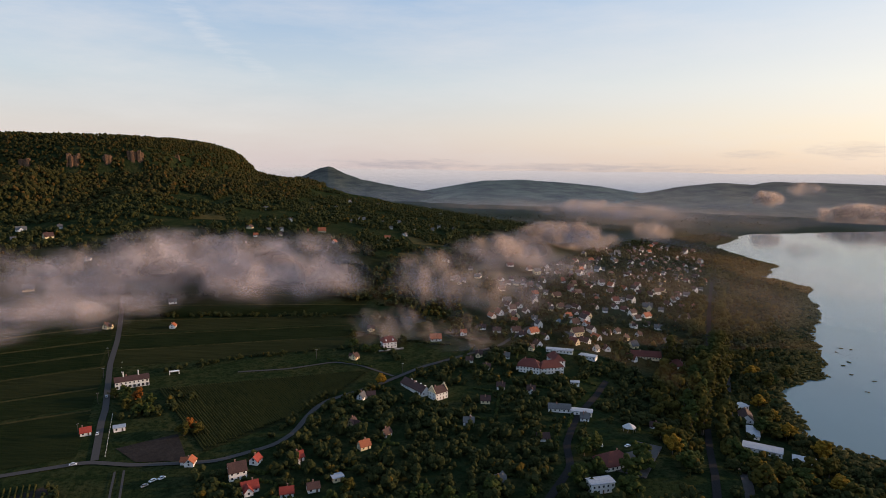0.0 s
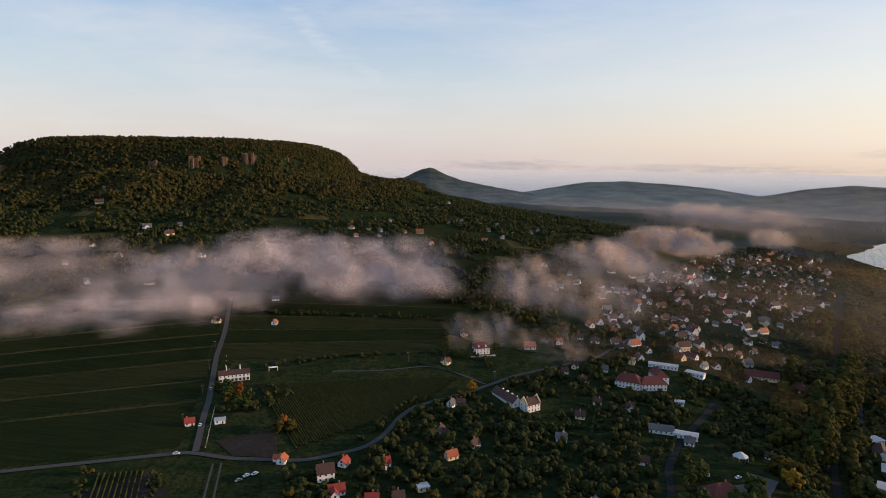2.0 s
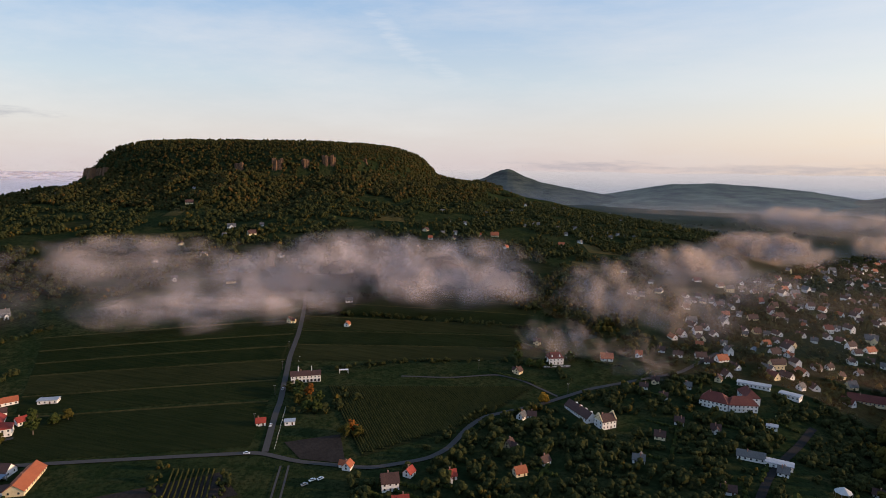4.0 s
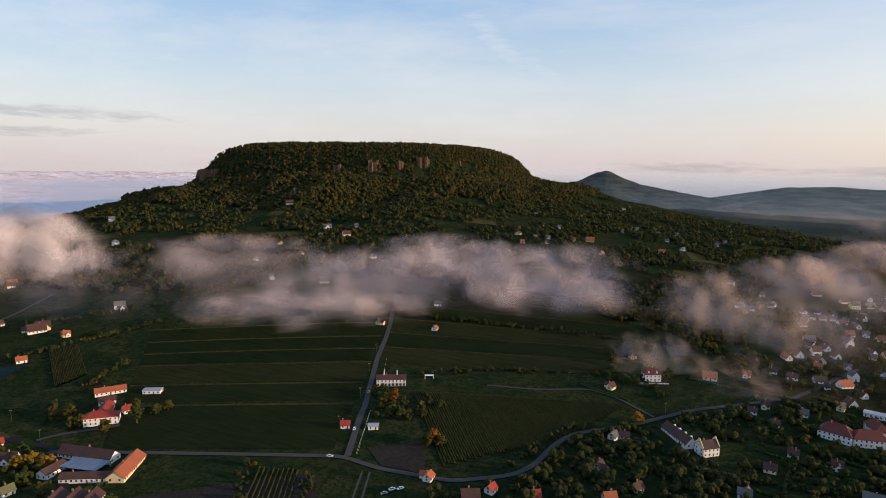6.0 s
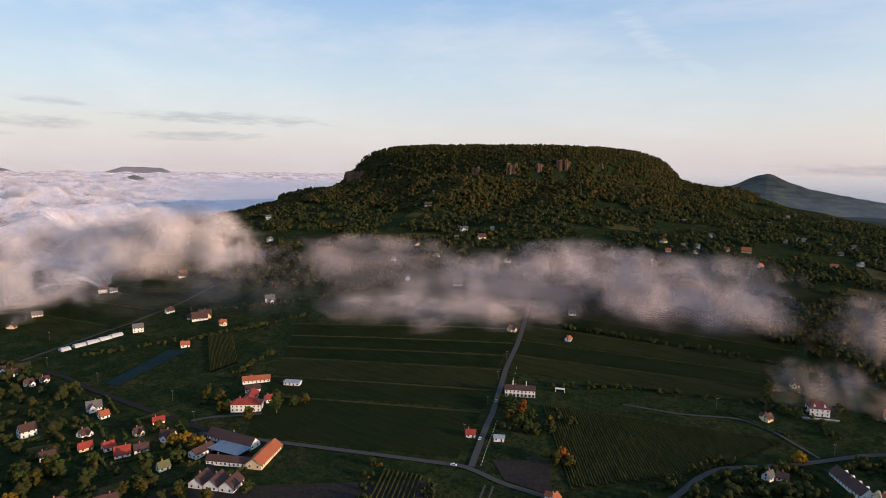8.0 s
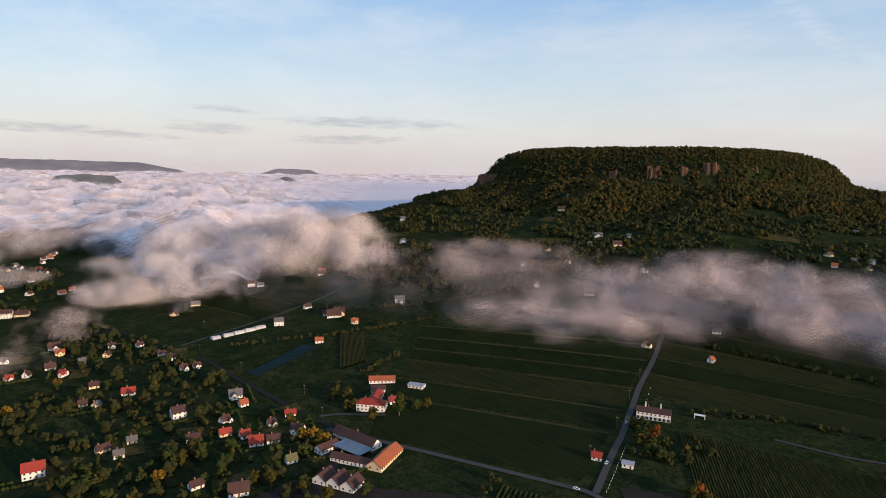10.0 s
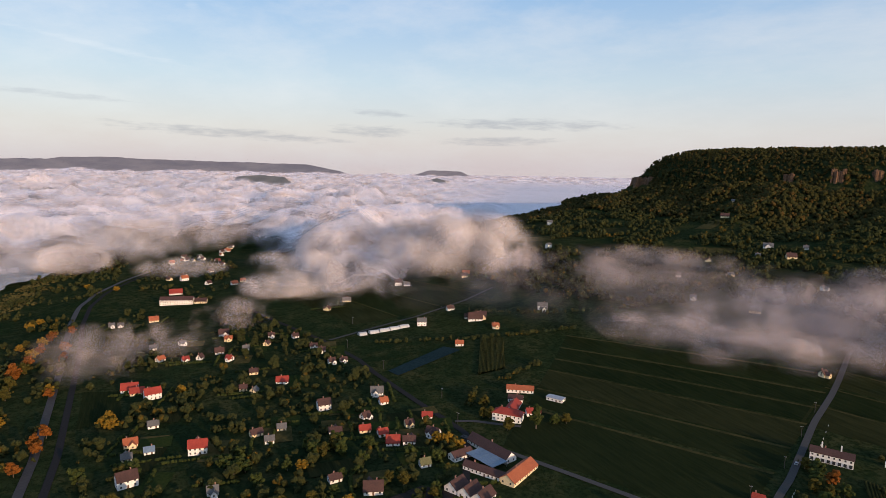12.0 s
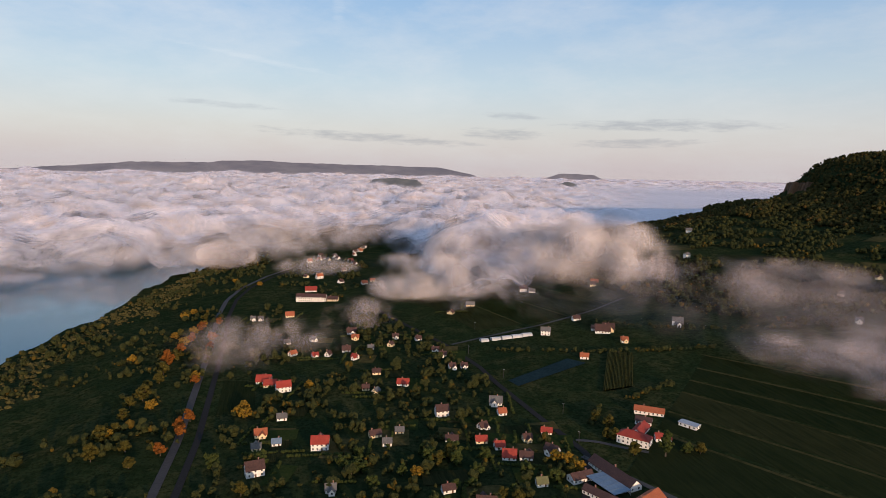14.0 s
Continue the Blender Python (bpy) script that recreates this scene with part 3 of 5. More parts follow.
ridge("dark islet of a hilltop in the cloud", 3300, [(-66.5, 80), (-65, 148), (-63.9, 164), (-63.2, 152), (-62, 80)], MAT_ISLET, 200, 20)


# ---- houses ----


def box(x0, x1, y0, y1, z0, z1):
    v = [(x, y, z) for z in (z0, z1) for x, y in ((x0, y0), (x1, y0), (x1, y1), (x0, y1))]
    return v, [(3, 2, 1, 0), (4, 5, 6, 7), (0, 1, 5, 4), (1, 2, 6, 5), (2, 3, 7, 6), (3, 0, 4, 7)]


def solid(name, pieces, material):
    """One mesh out of several (vertices, faces) pieces."""
    V, F = [], []
    for v, f in pieces:
        F += [tuple(i + len(V) for i in q) for q in f]
        V += list(v)
    me = bpy.data.meshes.new(name)
    me.from_pydata(V, [], F)
    me.materials.append(material)
    return me


def part(name, me, parent, at=None, label=""):
    ob = new(name, me)
    ob.parent = parent
    if at is not None:
        ob.matrix_basis = at
    if label:
        tagged(ob, label)
    return ob


PANE = solid("window", [box(-0.55, 0.55, -0.05, 0.05, 0, 1.3)], MAT_GLASS)
SURROUND = solid("window_frame", [box(-0.68, -0.55, -0.07, 0.07, -0.1, 1.42), box(0.55, 0.68, -0.07, 0.07, -0.1, 1.42), box(-0.55, 0.55, -0.07, 0.07, 1.3, 1.42), box(-0.55, 0.55, -0.07, 0.07, -0.1, 0)], MAT_WALL)
LEAF = solid("door", [box(-0.55, 0.55, -0.06, 0.06, 0, 2.1)], MAT_DOOR)


def gable_body(L, W, E, R):
    """Walls with a gable at either end: eaves at E, ridge at R."""
    v = [(-L / 2, -W / 2, -1.2), (L / 2, -W / 2, -1.2), (L / 2, W / 2, -1.2), (-L / 2, W / 2, -1.2), (-L / 2, -W / 2, E), (L / 2, -W / 2, E), (L / 2, W / 2, E), (-L / 2, W / 2, E), (-L / 2, 0, R), (L / 2, 0, R)]
    return v, [(0, 1, 5, 4), (2, 3, 7, 6), (1, 2, 6, 9, 5), (3, 0, 4, 8, 7), (0, 3, 2, 1)]


def gable_roof(L, W, E, R, over=0.5, thick=0.28, hip=0.0):
    s = (R - E) / (W / 2)
    out = []
    for side in (-1, 1):
        y, z = side * (W / 2 + over), E - over * s
        x0, x1 = -L / 2 - over, L / 2 + over
        a = [(x0, y, z + 0.02), (x1, y, z + 0.02), (x1 - hip, 0, R + 0.02), (x0 + hip, 0, R + 0.02)]
        b = [(p[0], p[1], p[2] + thick) for p in a]
        out.append((a + b, [(0, 3, 2, 1), (4, 5, 6, 7), (0, 1, 5, 4), (1, 2, 6, 5), (2, 3, 7, 6), (3, 0, 4, 7)]))
        if hip:
            x = side * (L / 2 + over)
            w = W / 2 + over
            t = [(x, -w, E - over * s + 0.02), (x, w, E - over * s + 0.02), (x - side * hip, 0, R + 0.02)]
            u = [(p[0], p[1], p[2] + thick) for p in t]
            out.append((t + u, [(0, 2, 1), (3, 4, 5), (0, 1, 4, 3), (1, 2, 5, 4), (2, 0, 3, 5)]))
    return out


ROOFS = {"r": (MAT_TILE_RED, "red tiled gable roof"), "o": (MAT_TILE_ORANGE, "orange tiled gable roof"), "d": (MAT_TILE_BROWN, "dark brown tiled gable roof"), "g": (MAT_TILE_GREY, "grey gable roof"),
         "y": (MAT_TILE_BROWN, "dark tiled gable roof"), "k": (MAT_OLIVE_ROOF, "olive green gable roof"), "b": (MAT_BLUE, "blue-grey sheet roof"), "f": (MAT_TIN, "flat pale roof"), "m": (MAT_MAROON, "dull maroon tiled roof")}
FOOTPRINTS = []


def openings(house, L, W, E, storeys, door=True):
    """Windows along both long walls and in the gables, and a door in the front."""
    n = max(2, int(L / 3.0))
    for s in range(storeys):
        z = 0.9 + 2.8 * s
        for side in (-1, 1):
            for i in range(n):
                x = -L / 2 + L * (i + 0.5) / n
                if door and s == 0 and side == -1 and i == n // 2:
                    part("door", LEAF, house, pose(x, side * W / 2, 0))
                    continue
                w = part("window", PANE, house, pose(x, side * (W / 2 + 0.01), z))
                if L > 9:
                    part("window_frame", SURROUND, w)
        for side in (-1, 1):
            for y in ((-W / 4, W / 4) if W > 6 else (0,)):
                part("window", PANE, house, pose(side * (L / 2 + 0.01), y, z, 0, 0, 90))


def house(x, y, L, turn, style, W=0.0, storeys=0, label="", category="house", hip=0.0, sink=0.0, name="house", white=False):
    seed = random.Random(int(x * 7 + y * 13))
    small = not W
    L = L * 0.88 if small else L
    W = W or min(L, max(5.5, L * seed.uniform(0.6, 0.78)))
    storeys = storeys or (2 if L > 9 and seed.random() < 0.3 else 1)
    E = (2.6 if small else 2.9) * storeys + seed.uniform(-0.1, 0.3)
    flat = style == "f"
    R = E + (0.35 if flat else W / 2 * (seed.uniform(0.9, 1.2) if small else seed.uniform(0.65, 0.95)))
    roof_mat, roof_text = ROOFS[style]
    cream = not white and (style == "y" or seed.random() < 0.18)
    wall_mat = MAT_CREAM if cream else MAT_WALL
    ob = new(name)
    ob.matrix_world = pose(x, y, h(x, y) - sink, 0, 0, turn)
    part("wall", solid("wall", [gable_body(L, W, E, R if not hip else E + 0.05)], wall_mat), ob)
    part("roof", solid("roof", gable_roof(L, W, E, R, hip=hip), roof_mat), ob)
    if small and not flat and seed.random() < 0.55:
        side, w2, l2 = seed.choice((-1, 1)), W * 0.7, W * 0.55 + 3.0
        at = pose(L * seed.uniform(-0.22, 0.22), side * l2 / 2, 0, 0, 0, 90)
        r2 = min(R - 0.3, E + w2 / 2 * 1.0)
        wing = part("wing", solid("wing", [gable_body(l2, w2, E - 0.15, r2)], wall_mat), ob, at)
        part("roof", solid("roof", gable_roof(l2, w2, E - 0.15, r2, 0.4), roof_mat), wing)
        part("window", PANE, wing, pose(side * (l2 / 2 + 0.01), 0, 1.0, 0, 0, 90))
    if not flat:
        cx = L * seed.uniform(-0.3, 0.3)
        part("chimney", solid("chimney", [box(cx - 0.35, cx + 0.35, 0.4, 1.1, R - 1.0, R + 1.1), box(cx - 0.45, cx + 0.45, 0.3, 1.2, R + 1.1, R + 1.25)], MAT_BRICK), ob)
    if not hip and not flat and L < 13:
        part("window", PANE, ob, pose(-L / 2 - 0.01, 0, E + 0.2, 0, 0, 90))
        part("window", PANE, ob, pose(L / 2 + 0.01, 0, E + 0.2, 0, 0, 90))
    if math.hypot(x, y) < 780 or L > 14:
        openings(ob, L, W, E, storeys)
    else:
        part("door", LEAF, ob, pose(0, -W / 2, 0))
        for e in (-0.3, 0.3):
            part("window", PANE, ob, pose(L * e, -W / 2 - 0.01, 0.9))
    FOOTPRINTS.append((x, y, L * 0.62))
    text = label or f"{'two-storey ' if storeys > 1 else 'small '}{'cream' if cream else 'white'} rendered house with a {roof_text}"
    return tagged(ob, text, category, "houses of the village")


# houses: place, length of the ridge, turn, roof
WEST = [(-685, 85, 9.4, 130, "o"), (-729, 79, 8.1, 91, "g"), (-735, 108, 7.5, 118, "g"), (-673, 108, 7.5, 108, "r"), (-674, 122, 7.5, 147, "d"), (-755, 154, 12.6, 85, "d"), (-730, 156, 9.5, 84, "o"), (-685, 142, 10.2, 85, "d"), (-658, 149, 8.1, 44, "r"), (-686, 169, 7.5, 83, "g"), (-692, 192, 7.5, 141, "y"), (-607, 59, 15.4, 83, "r"), (-596, 65, 13.4, 92, "r"), (-581, 77, 14.8, 101, "r"), (-848, 44, 7.5, 93, "g"), (-851, 34, 7.5, 94, "g"), (-858, 81, 12.6, 90, "o"), (-488, 62, 10.3, 93, "o"), (-470, 74, 7.5, 91, "b"), (-516, 77, 8.8, 91, "g")]
WEST2 = [(-458, 105, 14.2, 82, "r"), (-429, 61, 13.6, 103, "d"), (-465, 60, 7.5, 93, "g"), (-468, 146, 10.0, 102, "d"), (-469, 165, 7.5, 80, "g"), (-556, 158, 7.5, 142, "g"), (-566, 150, 7.5, 83, "d"), (-569, 185, 12.3, 75, "r"), (-605, 165, 9.1, 82, "d"), (-494, 204, 11.8, 91, "d"), (-462, 229, 8.4, 112, "d"), (-439, 221, 9.6, 82, "r"), (-445, 200, 10.6, 75, "d"), (-427, 231, 8.1, 90, "r"), (-411, 233, 11.0, 69, "r"), (-440, 273, 9.2, 66, "r"), (-411, 265, 11.4, 35, "d"), (-434, 255, 7.5, 88, "d"), (-407, 244, 10.2, 68, "d")]
WEST3 = [(-372, 241, 8.1, 86, "k"), (-379, 181, 9.2, 95, "d"), (-356, 199, 13.5, 71, "d"), (-705, 226, 7.9, 98, "d"), (-720, 202, 8.1, 81, "d"), (-659, 236, 8.8, 77, "d"), (-640, 240, 8.6, 76, "d"), (-601, 240, 7.5, 95, "d"), (-600, 252, 7.5, 94, "d"), (-505, 254, 12.1, 71, "g"), (-483, 252, 7.5, 90, "o"), (-618, 440, 7.5, 69, "o"), (-659, 435, 19.3, 61, "d"), (-678, 372, 12.3, 66, "g"), (-588, 377, 9.8, 63, "o"), (-396, 109, 7.5, 86, "g"), (-452, 153, 7.5, 81, "g")]
WEST4 = [(-805, 291, 7.5, 135, "y"), (-839, 327, 12.9, 73, "g"), (-880, 421, 12.1, 69, "d"), (-868, 430, 10.3, 68, "g"), (-836, 512, 10.3, 62, "d"), (-635, 518, 10.0, 55, "g"), (-1053, 202, 11.5, 103, "o"), (-1070, 218, 9.9, 83, "o"), (-1022, 113, 20.7, 88, "r")]
HILL_WEST = [(-879, 695, 11.1, 104, "g"), (-1190, 837, 7.5, 56, "g"), (-1166, 842, 7.5, 56, "g"), (-1064, 827, 12.2, 54, "g"), (-1131, 1029, 7.5, 49, "g"), (-839, 1088, 7.5, 39, "g"), (-779, 997, 15.8, 39, "y"), (-638, 926, 16.0, 36, "g"), (-574, 889, 14.4, 54, "y"), (-584, 934, 7.5, 33, "g"), (-609, 866, 7.5, 37, "g"), (-637, 802, 7.8, 130, "y"), (-568, 762, 9.8, 69, "g"), (-468, 798, 7.5, 92, "g"), (-468, 683, 13.3, 37, "g"), (-538, 665, 7.5, 41, "g"), (-612, 717, 7.5, 43, "g")]
HILL_MID = [(-844, 518, 12.6, 61, "o"), (-715, 428, 10.7, 92, "d"), (-663, 444, 16.0, 59, "d"), (-671, 430, 7.5, 60, "d"), (-620, 440, 8.2, 68, "o"), (-638, 518, 13.4, 54, "g"), (-342, 611, 7.5, 91, "y"), (-280, 624, 7.5, 96, "o"), (-306, 684, 9.3, 26, "g"), (18, 861, 7.5, 19, "g"), (22, 844, 9.0, 179, "g"), (50, 881, 9.4, 177, "g"), (84, 851, 7.7, 14, "g"), (93, 870, 10.1, 174, "d"), (105, 872, 9.4, 173, "g"), (118, 893, 8.0, 172, "d"), (42, 919, 7.5, 177, "g"), (4, 946, 7.5, 60, "g")]
HILL_EAST = [(-328, 1044, 10.5, 78, "y"), (-301, 984, 8.2, 18, "o"), (-266, 1001, 7.5, 76, "y"), (-275, 1042, 7.5, 16, "g"), (-294, 1032, 7.5, 17, "g"), (-235, 1049, 9.5, 13, "o"), (-210, 1062, 15.3, 12, "o"), (-175, 985, 8.8, 71, "o"), (-181, 1197, 7.5, 9, "g"), (-164, 1238, 15.5, 8, "g"), (-283, 1139, 7.5, 15, "g"), (-355, 1232, 9.1, 17, "g"), (-315, 1143, 7.5, 106, "g"), (-276, 1281, 8.2, 13, "g"), (-241, 1387, 7.5, 10, "g"), (-227, 1496, 7.5, 69, "g"), (-223, 1550, 7.5, 9, "g"), (-163, 1531, 7.5, 6, "g")]
HILL_FAR = [(-200, 1631, 7.5, 7, "g"), (-100, 1407, 7.5, 4, "g"), (-91, 1250, 11.1, 4, "g"), (-120, 1224, 7.5, 6, "g"), (-99, 1163, 7.5, 5, "g"), (-95, 1047, 11.2, 6, "o"), (-68, 1104, 7.5, 64, "g"), (-56, 1179, 7.5, 3, "g"), (-31, 1244, 7.5, 2, "g"), (-21, 1204, 7.5, 1, "g"), (-9, 1249, 7.5, 1, "g"), (6, 1244, 7.5, 0, "g"), (21, 1247, 7.5, 179, "g"), (-43, 1880, 11.8, 1, "g"), (-7, 1501, 7.5, 0, "g"), (63, 1641, 7.5, 178, "g"), (106, 1469, 9.2, 176, "g"), (160, 1408, 7.6, 173, "g")]
FRONT = [(-64, 473, 7.5, 68, "g"), (-57, 477, 7.5, 7, "d"), (-65, 427, 7.5, 69, "y"), (-52, 393, 8.6, 37, "o"), (-39, 412, 7.5, 55, "d"), (-93, 375, 9.4, 34, "r"), (-118, 371, 7.5, 78, "r"), (-124, 353, 11.8, 29, "d"), (-112, 339, 10.7, 28, "r"), (-63, 352, 7.5, 30, "f"), (-75, 340, 7.9, 22, "d"), (-89, 334, 8.7, 15, "r"), (-158, 367, 7.5, 93, "o"), (-244, 402, 7.5, 31, "r"), (-225, 410, 8.3, 29, "f"), (71, 410, 9.9, 0, "d"), (20, 433, 8.7, 177, "g"), (35, 473, 8.4, 176, "d"), (36, 352, 7.5, 174, "g")]
VILLAGE = [(-77, 646, 8.7, 7, "y"), (-82, 562, 7.5, 68, "y"), (-7, 624, 12.9, 11, "o"), (23, 647, 7.5, 178, "o"), (45, 668, 7.6, 176, "d"), (60, 659, 10.1, 175, "d"), (29, 855, 8.0, 178, "g"), (53, 887, 7.5, 57, "g"), (86, 862, 9.7, 174, "g"), (101, 892, 8.4, 174, "d"), (116, 878, 7.5, 172, "g"), (129, 882, 7.5, 172, "g"), (151, 916, 7.5, 51, "y"), (205, 973, 7.5, 48, "g"), (142, 834, 7.5, 170, "g"), (13, 856, 7.5, 179, "g"), (270, 1031, 9.9, 165, "g"), (226, 907, 7.5, 166, "g")]
VILLAGE2 = [(84, 701, 8.0, 173, "o"), (109, 714, 7.5, 171, "g"), (136, 758, 7.5, 170, "g"), (160, 767, 7.5, 168, "g"), (165, 746, 8.6, 168, "d"), (133, 701, 9.5, 169, "b"), (167, 705, 7.5, 67, "o"), (156, 675, 7.5, 47, "y"), (87, 648, 8.7, 172, "d"), (158, 614, 7.5, 46, "g"), (90, 603, 7.5, 72, "y"), (26, 564, 7.5, 177, "d"), (36, 581, 7.5, 176, "d"), (62, 577, 7.5, 174, "g"), (41, 547, 7.5, 176, "d"), (116, 517, 8.3, 167, "f"), (50, 502, 7.5, 174, "d"), (75, 498, 7.5, 171, "d"), (162, 447, 7.5, 160, "d")]
VILLAGE3 = [(188, 681, 8.5, 45, "d"), (202, 694, 8.1, 34, "d"), (206, 673, 8.4, 43, "d"), (226, 716, 7.5, 33, "d"), (227, 693, 8.7, 42, "d"), (258, 718, 10.1, 160, "g"), (257, 684, 10.0, 169, "g"), (271, 799, 14.3, 161, "g"), (291, 803, 8.0, 160, "g"), (308, 1013, 13.8, 163, "g"), (339, 1022, 12.0, 162, "d"), (397, 1038, 8.3, 159, "g"), (370, 918, 11.1, 158, "g"), (245, 825, 7.5, 163, "g"), (212, 835, 7.5, 166, "g"), (192, 832, 7.5, 167, "g"), (348, 1206, 7.5, 164, "g"), (329, 1289, 7.5, 166, "g"), (421, 1395, 13.5, 163, "g")]
VILLAGE4 = [(526, 1437, 14.1, 160, "g"), (520, 1301, 7.8, 158, "g"), (544, 1286, 7.5, 157, "g"), (443, 1106, 7.5, 158, "g"), (509, 1189, 7.5, 157, "g"), (332, 972, 7.5, 161, "g"), (342, 948, 7.5, 160, "g"), (348, 895, 7.5, 159, "d"), (413, 970, 7.5, 157, "g"), (434, 1165, 7.5, 160, "g"), (263, 935, 7.5, 164, "g"), (379, 1216, 7.5, 163, "g"), (108, 444, 7.5, 166, "g"), (216, 921, 7.5, 167, "d"), (286, 883, 7.5, 162, "d"), (306, 869, 7.5, 161, "g"), (205, 760, 7.5, 165, "g"), (246, 724, 8.7, 161, "d"), (298, 762, 7.5, 159, "d")]
for street in (WEST, WEST2, WEST3, WEST4, HILL_WEST, HILL_MID, HILL_EAST, HILL_FAR, FRONT, VILLAGE, VILLAGE2, VILLAGE3, VILLAGE4):
    for spec in street:
        house(*spec)

# ---- the larger buildings ----


def winery():
    """Old press house round a roofed yard: a long orange-roofed barn, a dark range behind, a yard roof and three gabled halls."""
    house(-334, 291, 31, 118, "o", 11, 1, "long cream barn with a steep orange-brown tiled roof", "barn", name="barn")
    house(-370, 291, 40, 12, "d", 10, 1, "long low range with a dark tiled roof beside the yard", "barn", name="barn")
    house(-372, 268, 16, 100, "d", 8, 1, "small whitewashed outhouse with a dark tiled roof", "barn", name="outhouse")
    house(-345, 272, 30, 30, "d", 7, 1, "low dark-roofed range closing the winery yard", "barn", name="barn")
    yard = new("yard_roof")
    yard.matrix_world = pose(-357, 281, h(-357, 281), 0, 0, 14)
    part("canopy", solid("canopy", [box(-14, 12, -7.5, 6.5, 3.6, 3.9)], MAT_BLUE), yard)
    for k in range(6):
        x = -14 + 26 * k / 5
        part("seam", solid("seam", [box(x - 0.12, x + 0.12, -7.5, 6.5, 3.9, 4.05)], MAT_BLUE), yard)
    for x, y in ((-13.5, -7), (11.5, -7), (-13.5, 6), (11.5, 6)):
        part("post", solid("post", [box(x - 0.2, x + 0.2, y - 0.2, y + 0.2, -1, 3.6)], MAT_STEEL), yard)
    tagged(yard, "flat blue-grey sheet roof over a winery yard", "roof", "houses of the village")
    for k in range(3):
        house(-337 + 9.2 * k, 247 + 4.6 * k, 13, 117, "d", 9.4, 1, "white gabled hall, one of a row of three with dark roofs", "barn", name="hall")


def farm():
    house(-408, 328, 23, 42, "r", 10, 2, "two-storey white farmhouse with a hipped red tiled roof", "farmhouse", 6.0, name="farmhouse")
    house(-422, 341, 20, 132, "r", 9, 1, "red-roofed farm wing reaching back from the farmhouse", "farmhouse", name="farm_wing")
    house(-406, 350, 11, 70, "r", 7, 1, "small white house with a bright red tiled roof in a farmyard", "house")
    house(-450, 366, 23, 55, "o", 7, 1, "long low shed with an orange tiled roof", "shed", name="shed")
    house(-435, 352, 12, 50, "d", 7, 1, "dark-roofed outhouse inside a farmyard", "shed", name="outhouse")
    house(-420, 382, 14, 30, "f", 7, 1, "low white shed with a flat pale roof", "shed", name="shed")


def long_house():
    ob = house(-254, 486, 25, 30, "d", 8, 2, "long white two-storey house with a dark roof and two tall chimneys", "house")
    for x in (-6, 5):
        part("chimney", solid("chimney", [box(x - 0.45, x + 0.45, -0.45, 0.45, 8.6, 12.6)], MAT_WALL), ob, None, "tall white chimney")
    for k in range(8):
        x = -11 + 22 * k / 7
        part("arch", solid("arch", [box(x - 0.9, x + 0.9, -4.35, -3.98, 0.2, 2.4)], MAT_GLASS), ob)


def villa():
    """The white manor with shaped gables and its dormered back range."""
    ob = house(-3, 480, 12.5, 40, "d", 9.5, 2, "tall white manor with stepped cream gables and a dark roof", "manor", name="manor", white=True)
    for side in (-1, 1):
        steps = [box(side * 6.35 - 0.25, side * 6.35 + 0.25, -w, w, z, z + 1.4) for w, z in ((4.5, 6.0), (3.3, 7.4), (2.1, 8.8), (0.9, 10.2))]
        part("stepped_gable", solid("stepped_gable", steps, MAT_CREAM), ob, None, "stepped cream gable wall")
    part("balcony", solid("balcony", [box(6.5, 7.7, -1.8, 1.8, 3.0, 3.2), box(7.55, 7.7, -1.8, 1.8, 3.2, 4.2)], MAT_WALL), ob)
    back = house(-22, 494, 30, 128, "d", 9, 1, "long dark-roofed range with small white dormers", "house")
    for k in range(4):
        x = -10 + 6.6 * k
        v = [(x - 1.2, -3.6, 4.2), (x + 1.2, -3.6, 4.2), (x, -3.6, 6.4), (x - 1.2, -1.0, 4.2), (x + 1.2, -1.0, 4.2), (x, -1.0, 6.4)]
        part("dormer", solid("dormer", [(v, [(0, 1, 2), (3, 5, 4), (0, 3, 4, 1), (1, 4, 5, 2), (2, 5, 3, 0)])], MAT_WALL), back)


def terrace_villa():
    """A tall house with a steep red roof behind a white balustraded terrace."""
    ob = house(-54, 600, 14, 24, "m", 11, 2, "tall white villa with a steep maroon roof above a white terrace", "villa", 3.0, name="villa", white=True)
    for x in (-3.6, 3.6):
        v = [(x - 1.3, -4.6, 6.2), (x + 1.3, -4.6, 6.2), (x, -4.6, 8.8), (x - 1.3, -1.0, 6.2), (x + 1.3, -1.0, 6.2), (x, -1.0, 8.8)]
        part("dormer", solid("dormer", [(v, [(0, 1, 2), (3, 5, 4), (0, 3, 4, 1), (1, 4, 5, 2), (2, 5, 3, 0)])], MAT_WALL), ob)
    deck = new("terrace")
    deck.matrix_world = ob.matrix_world @ pose(0, -11, 0)
    part("terrace_wall", solid("terrace_wall", [box(-14, 11, -2.5, 2.5, -3.5, 0.1)], MAT_PAVE), deck)
    part("rail", solid("rail", [box(-14, 11, -2.5, -2.2, 0.95, 1.1)], MAT_WALL), deck)
    for k in range(22):
        x = -13.7 + 24.4 * k / 21
        part("baluster", solid("baluster", [box(x - 0.12, x + 0.12, -2.46, -2.24, 0.1, 0.95)], MAT_WALL), deck)
    tagged(deck, "white garden terrace with a balustrade below a villa", "terrace")


def big_red():
    """The large red-roofed guest house with two wings."""
    house(80, 546, 21, 160, "m", 13, 2, "white guest house wing with a hipped maroon roof and balconies", "guest house", 6.0, name="guest_house")
    ob = house(99, 545, 22, 12, "m", 11, 2, "two-storey white guest house with maroon roof and rows of balconies", "guest house", 5.0, name="guest_house")
